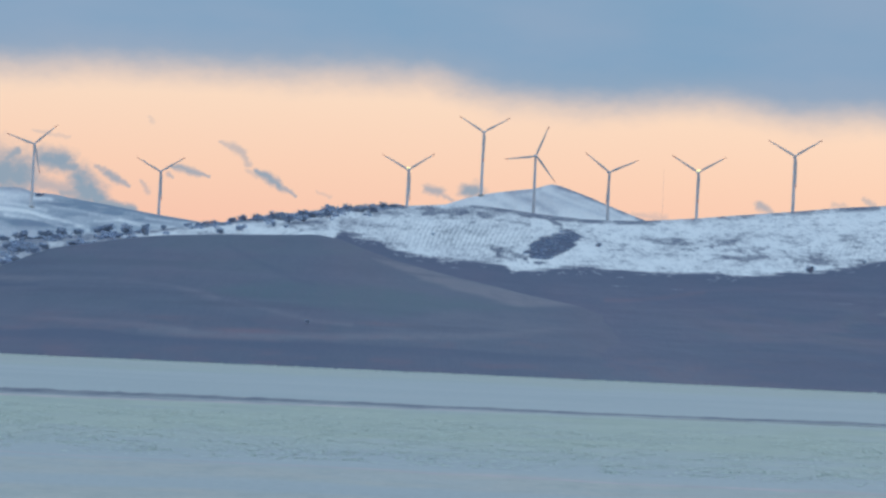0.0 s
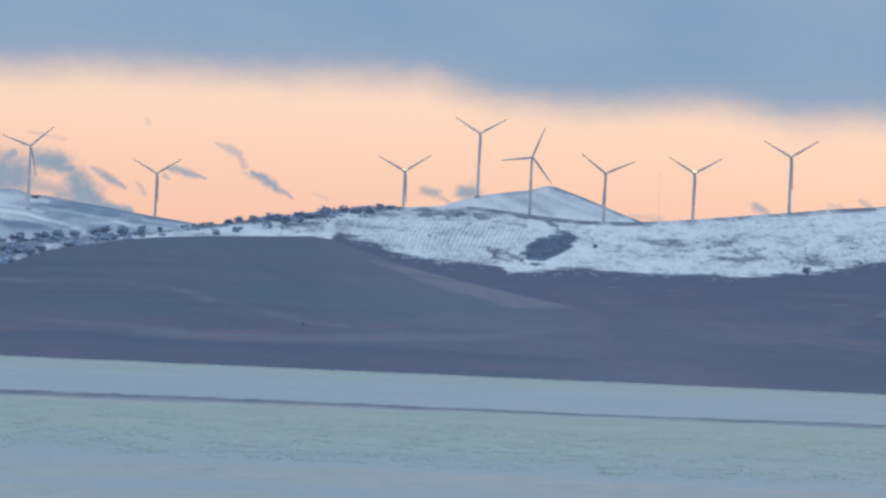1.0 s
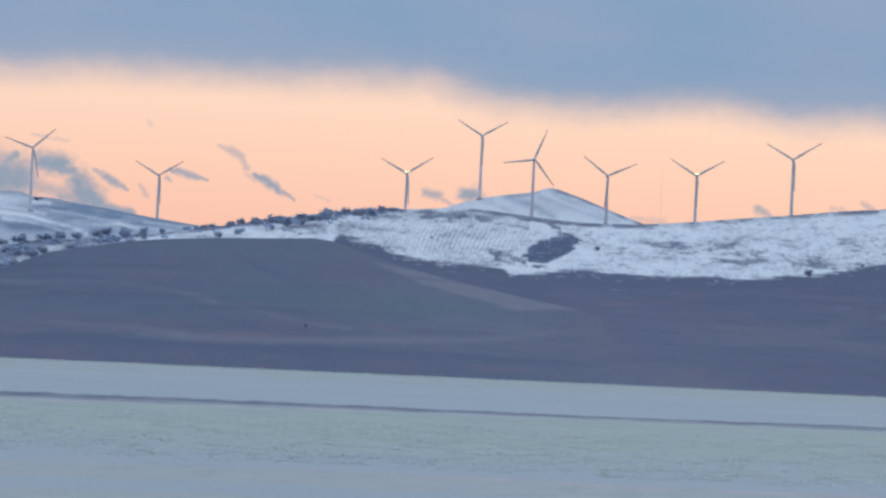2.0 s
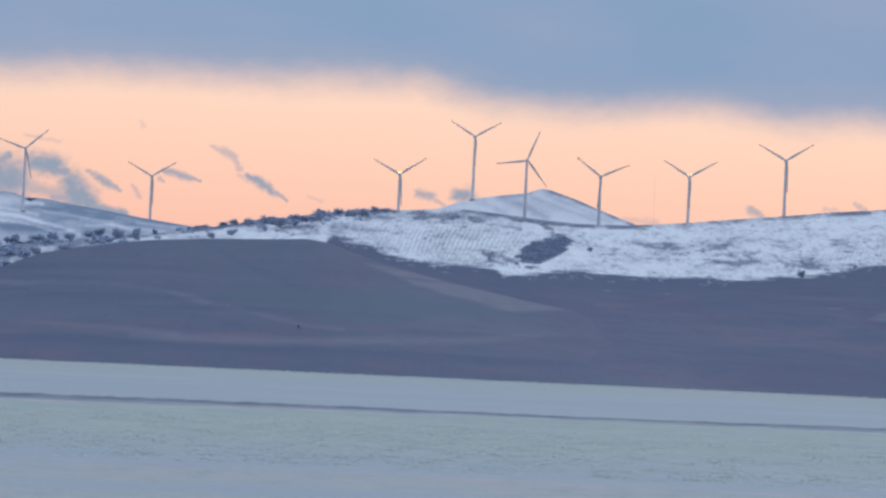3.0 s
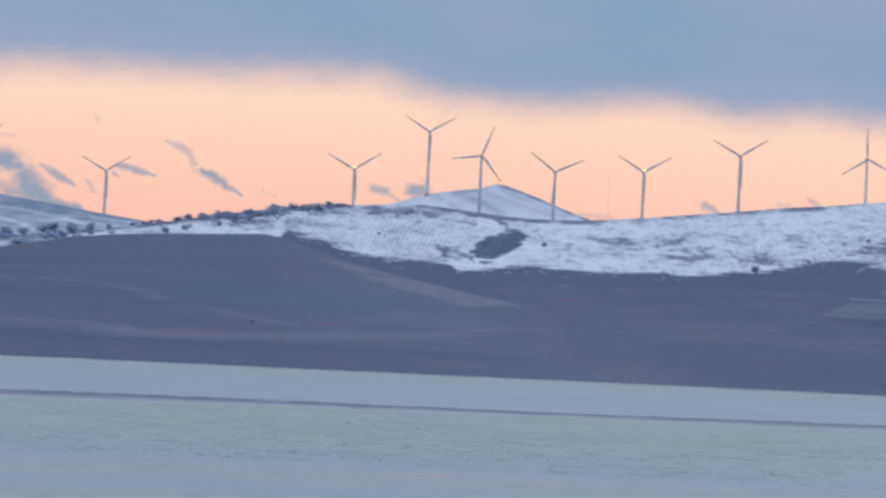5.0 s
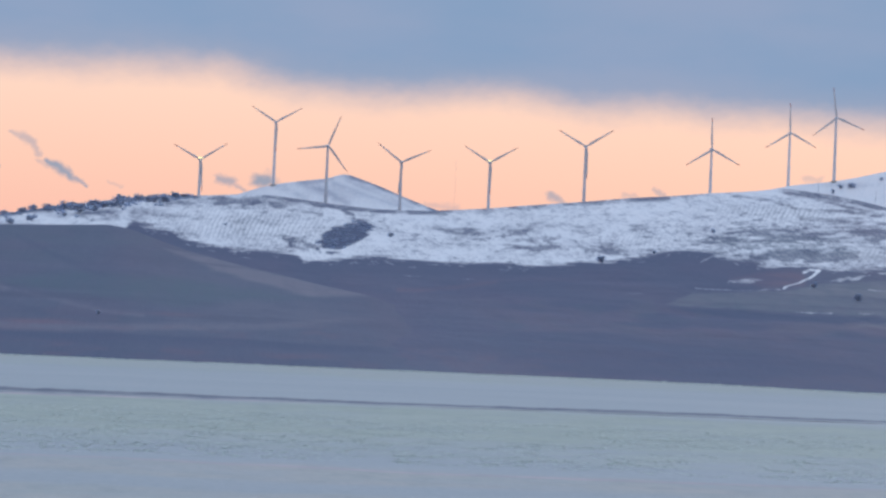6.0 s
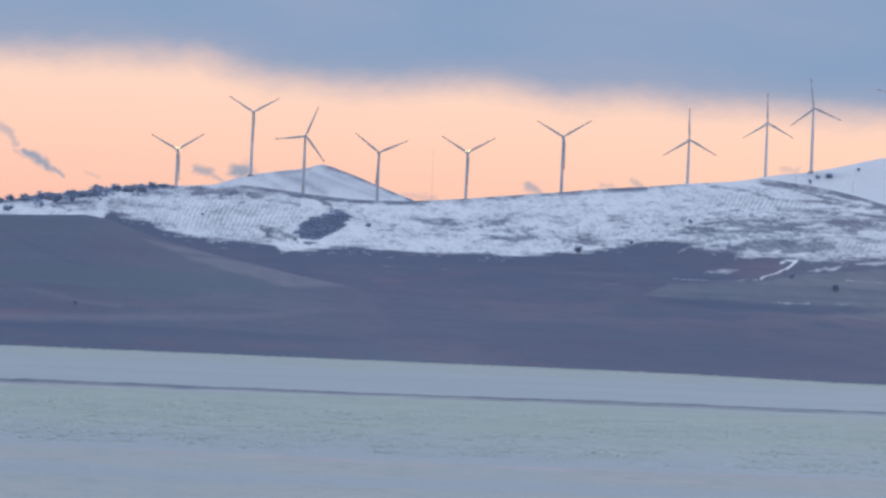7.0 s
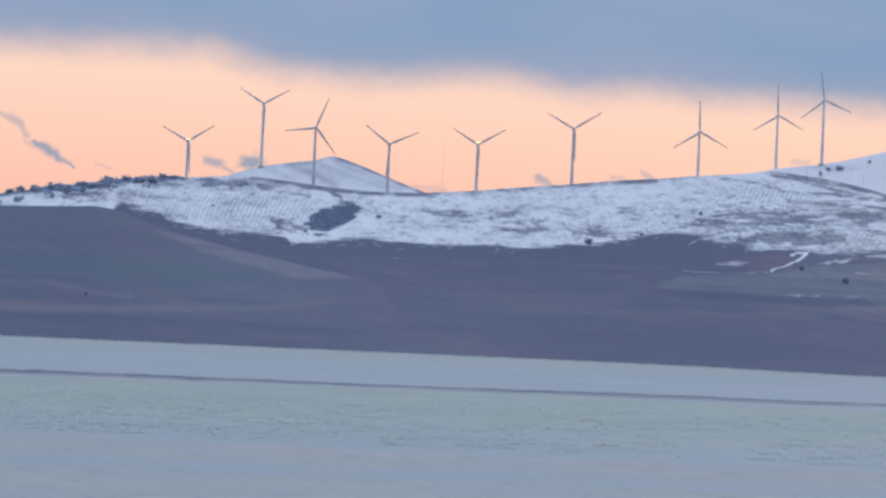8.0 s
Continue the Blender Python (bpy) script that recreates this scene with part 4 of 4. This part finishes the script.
def wind_turbine(base, phase, yaw, lit):
    root = new("wind_turbine")
    root.matrix_basis = Matrix.Translation(base) @ pose(0, 0, 0, 0, 0, yaw)
    tagged(root, "white three-bladed wind turbine with a lit aviation lamp" if lit else "tall white three-bladed wind turbine on a snowy ridge",
           "wind turbine", "turbines along the ridge")
    piece("foundation", root, Matrix())
    piece("tower", root, Matrix())
    nacelle = piece("nacelle", root, Matrix())
    piece("hub", root, pose(0, -2.2, HUB_H))
    for k in range(3):
        blade = piece("blade", root, pose(0, -3.7, HUB_H) @ pose(0, 0, 0, 0, phase + 120 * k, 0))
        tagged(piece("tip", blade, Matrix()), "faded red blade tip")
    if lit:
        for x in (-2.2, 2.2):
            tagged(piece("aviation_light", nacelle, pose(x, -1.2, HUB_H + 0.7)), "glowing yellow-white aviation lamp")
    return root


# bearing, rise of the hub, blade turn, hill, lit
for az, rise, phase, hill, lit in [
        (-5.18, 2.70, 60, left, False), (-0.69, 2.94, 59, snowy, True), (0.65, 3.69, 62, peak, False), (1.61, 3.29, 24, snowy, False),
        (2.96, 3.05, 68, snowy, False), (4.57, 3.11, 62, snowy, True), (6.30, 3.47, 60, snowy, False), (8.58, 3.50, 0, snowy, False),
        (9.98, 3.85, 0, right, False), (10.80, 4.18, 114, right, False), (12.43, 4.42, 43, right, False)]:
    wind_turbine(hill.stand(az, rise, HUB_H), phase - 2.5, 12.0 - az, lit)
wind_turbine(left.place(-7.47, 1.95), 48.0, 14.0, False)


# ---- trees and scrub ----
def clump(bm, centre, size, rng):
    m = Matrix.Translation(centre) @ Euler([rng.uniform(0, 6) for _ in range(3)]).to_matrix().to_4x4()
    m = m @ Matrix.Diagonal((size * rng.uniform(0.7, 1.3), size * rng.uniform(0.7, 1.3), size * rng.uniform(0.5, 0.9), 1))
    made = bmesh.ops.create_icosphere(bm, subdivisions=1, radius=1.0, matrix=m)["verts"]
    for vert in made:
        vert.co += Vector([rng.uniform(-0.28, 0.28) * size for _ in range(3)])


def limb(bm, a, b, r0, r1):
    a, b = Vector(a), Vector(b)
    q = (b - a).to_track_quat("Z", "Y").to_matrix().to_4x4()
    lower, upper = [], []
    for k in range(6):
        c, s = math.cos(k * math.pi / 3), math.sin(k * math.pi / 3)
        lower.append(bm.verts.new(a + (q @ Vector((c * r0, s * r0, 0)))))
        upper.append(bm.verts.new(b + (q @ Vector((c * r1, s * r1, 0)))))
    for k in range(6):
        bm.faces.new((lower[k], lower[(k + 1) % 6], upper[(k + 1) % 6], upper[k]))
    bm.faces.new(upper)


def tree(seed, spread, low, pieces):
    """A winter tree one metre tall and about one metre wide, with a trunk and an uneven crown of small clumps."""
    rng = random.Random(seed)
    root = new("tree")
    bm = bmesh.new()
    limb(bm, (0, 0, -0.12), (0.02, 0, 0.45), 0.05, 0.03)
    for k in range(7):
        a = rng.uniform(0, 6.28)
        limb(bm, (0.01, 0, rng.uniform(0.15, 0.42)), (0.33 * spread * math.cos(a), 0.33 * spread * math.sin(a), rng.uniform(0.45, 0.85)), 0.022, 0.008)
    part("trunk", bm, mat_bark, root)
    bm = bmesh.new()
    lobes = [(rng.uniform(0, 6.28), rng.uniform(0.12, 0.36), rng.uniform(low + 0.12, 0.8)) for _ in range(6)]
    for k in range(pieces):
        a, r, h = lobes[k % 6]
        c = Vector((r * spread * math.cos(a), r * spread * math.sin(a), h)) + Vector([rng.gauss(0, 0.13) for _ in range(3)])
        c.z = min(0.95, max(low, c.z))
        clump(bm, c, rng.uniform(0.035, 0.085), rng)
    for a, r, h in lobes:
        clump(bm, Vector((0.75 * r * spread * math.cos(a), 0.75 * r * spread * math.sin(a), 0.80 * h)), rng.uniform(0.14, 0.20), rng)
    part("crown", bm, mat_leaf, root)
    return root


KINDS = [tree(s, 1.0, lo, 190) for s, lo in ((1, 0.14), (2, 0.03), (3, 0.03), (4, 0.08))]
# bearing, rise of the foot, width and height in steps of 0.7 m
RIDGE_TREES = [
    (-4.47, 1.75, 8, 7), (-4.32, 1.77, 16, 9), (-4.18, 1.79, 18, 9), (-3.87, 1.83, 20, 10), (-3.66, 1.88, 18, 13), (-3.40, 1.92, 18, 12),
    (-3.08, 1.94, 26, 16), (-2.94, 1.92, 22, 16), (-2.81, 1.88, 24, 18), (-2.57, 2.03, 18, 12), (-2.40, 2.00, 20, 14), (-2.24, 2.02, 18, 12),
    (-2.08, 2.02, 26, 24), (-1.77, 2.15, 20, 15), (-1.59, 2.14, 18, 14), (-1.46, 2.14, 16, 12), (-1.31, 2.15, 20, 12), (-1.10, 2.22, 18, 12),
    (-0.93, 2.25, 16, 8), (-3.68, 1.69, 20, 14), (-4.06, 1.62, 16, 13), (-2.53, 1.92, 12, 12), (-3.09, 1.80, 8, 10)]
SLOPE_TREES = [
    (-7.94, 1.36, 22, 12), (-7.61, 1.37, 30, 18), (-7.19, 1.47, 26, 15), (-6.93, 1.48, 26, 16), (-6.60, 1.50, 22, 12), (-6.25, 1.55, 20, 14),
    (-6.08, 1.55, 22, 15), (-5.74, 1.53, 19, 20), (-5.43, 1.52, 20, 20), (-5.87, 1.46, 14, 10), (-5.08, 1.66, 11, 8), (-4.64, 1.74, 16, 7),
    (-6.70, 1.27, 18, 11), (-7.22, 1.19, 22, 13), (-7.42, 1.08, 26, 14), (-7.65, 1.13, 18, 12), (-7.86, 1.18, 20, 12), (-7.94, 0.85, 22, 16),
    (-7.72, 0.94, 20, 12)]
HILL_BUSHES = [
    (2.83, 1.67, 11, 7), (6.65, 1.37, 16, 12), (-0.19, 1.77, 6, 5), (11.31, 0.84, 14, 11), (10.53, 1.07, 11, 11), (8.65, 1.98, 10, 7), (7.62, 1.57, 9, 6)]
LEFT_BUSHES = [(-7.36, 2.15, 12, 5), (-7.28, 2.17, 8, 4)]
FAR_BUSHES = [(10.92, 2.89, 10, 7), (11.13, 2.91, 14, 8), (10.78, 2.79, 7, 8), (11.65, 3.05, 7, 5)]
rng = random.Random(9)
for spots, hill, group, label in (
        (RIDGE_TREES, snowy, "trees along the ridge", "dark leafless tree on the snowy ridge line"),
        (SLOPE_TREES, snowy, "trees on the lower slope", "dark bare tree among snow patches on the slope"),
        (HILL_BUSHES, snowy, "bushes on the hill", "small dark bush alone on the snowy hillside"),
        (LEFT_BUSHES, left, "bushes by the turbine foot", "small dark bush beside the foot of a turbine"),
        ([(-2.41, 0.08, 8, 6), (5.2, -0.64, 6, 4)], mound, "bushes on the ploughed hill", "small dark bush alone on the bare ploughed slope"),
        (FAR_BUSHES, right, "bushes on the far hill", "small dark bush on the smooth snow of the hill")):
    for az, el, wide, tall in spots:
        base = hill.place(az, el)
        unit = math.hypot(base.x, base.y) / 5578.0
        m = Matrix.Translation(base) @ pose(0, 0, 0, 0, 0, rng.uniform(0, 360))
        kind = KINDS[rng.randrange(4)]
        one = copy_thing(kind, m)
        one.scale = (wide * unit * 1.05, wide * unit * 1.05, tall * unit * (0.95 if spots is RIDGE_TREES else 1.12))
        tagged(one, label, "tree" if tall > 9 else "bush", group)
for kind in KINDS:
    for ob in (*kind.children, kind):
        bpy.data.objects.remove(ob)

# low scrub that nobody could count: in the hollow of the snow hill, along the ridge and on the lower slope
BALL = bmesh.new()
bmesh.ops.create_icosphere(BALL, subdivisions=1, radius=1.0)
BALL.verts.ensure_lookup_table()
BALL_CO = np.array([v.co for v in BALL.verts])
BALL_FACES = np.array([[v.index for v in f.verts] for f in BALL.faces])
BALL.free()


def scrub(name, label, count, hill, pick, seed, size):
    rng = random.Random(seed)
    jitter = np.random.RandomState(seed)
    verts, faces = [], []
    for _ in range(count):
        where = pick(rng)
        if where is None:
            continue
        base = np.array(hill.place(*where))
        for _ in range(6):
            r = rng.uniform(0.5, 1.1) * size
            co = BALL_CO * (r * rng.uniform(0.8, 1.3), r * rng.uniform(0.8, 1.3), r * rng.uniform(0.55, 0.95))
            co = co + jitter.uniform(-0.35, 0.35, BALL_CO.shape) * r
            faces.append(BALL_FACES + len(BALL_CO) * len(verts))
            verts.append(co + base + (rng.gauss(0, 2.2), rng.gauss(0, 3.0), rng.uniform(0.0, 1.3) * size))
    me = bpy.data.meshes.new(name)
    me.from_pydata(np.concatenate(verts).tolist(), [], np.concatenate(faces).tolist())
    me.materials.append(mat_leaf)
    return tagged(new(name, me), label, "scrub", kind="stuff")


def in_hollow(rng):
    az, el = rng.uniform(1.35, 2.55), rng.uniform(1.36, 1.98)
    n2 = float(fbm(np.array([az * 5 + 20]), np.array([el * 16 + 20]), 17, 4)[0])
    inside = within(SNOW_PATCH, np.array([az + 0.30 * (n2 - 0.5)]), np.array([el + 0.22 * (n2 - 0.5)]), 0.03)[0]
    return (az, el) if inside > 0.6 else None


def on_ridge(rng):
    az = rng.uniform(-4.6, -0.75)
    dense = float(fbm(np.array([az * 3 + 70]), np.array([3.7]), 83, 3)[0])
    drop = abs(rng.gauss(0, 0.035 + 0.05 * float(ease(az, -3.4, -2.8)) * float(ease(az, -1.0, -1.6))))
    return (az, float(snowy.crest(np.array(az))) - drop) if rng.random() < ease(dense, 0.3, 0.6) else None


def on_slope(rng):
    az, el = rng.uniform(-8.6, -4.9), rng.uniform(0.7, 1.6)
    if rng.random() < 0.45:
        el = 1.36 + 0.21 * (az + 8.6) / 3.7 + rng.gauss(0, 0.03)
        bare = float(fbm(np.array([az * 2.3 + 70]), np.array([4.4]), 97, 3)[0])
        return (az, el) if bare > 0.42 and el < float(snowy.crest(np.array(az))) else None
    dense = float(fbm(np.array([az * 1.7 + 70]), np.array([el * 9 + 30]), 89, 3)[0])
    low = float(np.interp(az, [-8.6, -7.1, -6.4, -5.0], [0.6, 1.2, 1.33, 1.55]))
    return (az, el) if el > low and el < float(snowy.crest(np.array(az))) and rng.random() < ease(dense, 0.42, 0.56) else None


scrub("scrub", "dark low scrub filling a bare hollow in the snow", 260, snowy, in_hollow, 21, 0.8)
scrub("scrub", "low dark scrub lining the top of the snowy ridge", 300, snowy, on_ridge, 22, 1.5)
scrub("scrub", "patchy dark scrub between snow patches on the slope", 1500, snowy, on_slope, 23, 2.1)


def tussocks(name, label, spots, wide, tall, seed):
    """Many low, ragged cushions of stiff grass at given bearings and distances."""
    rng = np.random.RandomState(seed)
    az, dist = np.radians(spots[:, 0]), spots[:, 1]
    count, ball = len(az), len(BALL_CO)
    foot = np.stack([dist * np.sin(az), dist * np.cos(az), np.zeros(count)], -1)[:, None, :]
    size = rng.uniform(0.5, 1.3, (count, 1, 1)) * np.stack([rng.uniform(0.3, 0.7, count) * wide, rng.uniform(0.3, 0.7, count) * wide, rng.uniform(0.6, 1.2, count) * tall], -1)[:, None, :]
    co = foot + (BALL_CO[None] + rng.uniform(-0.25, 0.25, (count, ball, 3))) * size
    faces = BALL_FACES[None] + ball * np.arange(count)[:, None, None]
    me = bpy.data.meshes.new(name)
    me.from_pydata(co.reshape(-1, 3).tolist(), [], faces.reshape(-1, 3).tolist())
    me.materials.append(mat_tussock)
    return tagged(new(name, me), label, "grass", kind="stuff")


def meadow_spots(count, rise0, rise1, seed, bare):
    rng = np.random.RandomState(seed)
    az, rise = rng.uniform(-9.0, 13.0, count), rng.uniform(rise0, rise1, count)
    keep = fbm(az * 1.1 + 200, rise * 9 + 50, 91, 4) > bare
    return np.stack([az, EYE.z / np.tan(np.radians(-rise))], -1)[keep]


tussocks("grass", "frosted grey-green grass tussocks scattered over the meadow", meadow_spots(11000, -2.42, -1.58, 31, 0.40), 1.3, 0.055, 32)
fringe_az = np.random.RandomState(33).uniform(-9.0, 13.0, 2600)
fringe = np.stack([fringe_az, shore(fringe_az) - np.random.RandomState(34).uniform(0.0, 14.0, 2600)], -1)
tussocks("grass", "pale frosted grass fringing the foot of the hills", fringe, 1.8, 0.45, 35)


# ---- a measuring mast and two poles on the ridges ----
def mast(base, tall, radius, label, stays):
    root = new("measuring_mast" if stays else "utility_pole")
    root.matrix_basis = Matrix.Translation(base)
    part("pole", lathe(bmesh.new(), [(radius * 1.2, -3.0), (radius, 0.0), (radius * 0.7, tall)], 10), mat_steel, root)
    if stays:
        for k in range(4):
            bm = bmesh.new()
            limb(bm, (0, 0, tall * (0.45 + 0.17 * k)), (1.6, 0, tall * (0.45 + 0.17 * k)), 0.06, 0.05)
            part("boom", bm, mat_steel, root)
    else:
        bm = bmesh.new()
        limb(bm, (-1.1, 0, tall * 0.92), (1.1, 0, tall * 0.92), 0.12, 0.12)
        part("crossarm", bm, mat_steel, root)
    return tagged(root, label, "mast" if stays else "pole")


mast(snowy.stand(3.95, 3.14, 70.0), 70.0, 0.13, "slender grey lattice measuring mast behind the ridge", True)
mast(right.place(10.53, 2.78), 15.0, 0.25, "thin grey pole standing in the snow", False)
mast(right.place(11.56, 2.67), 14.0, 0.25, "thin grey pole standing in the snow", False)
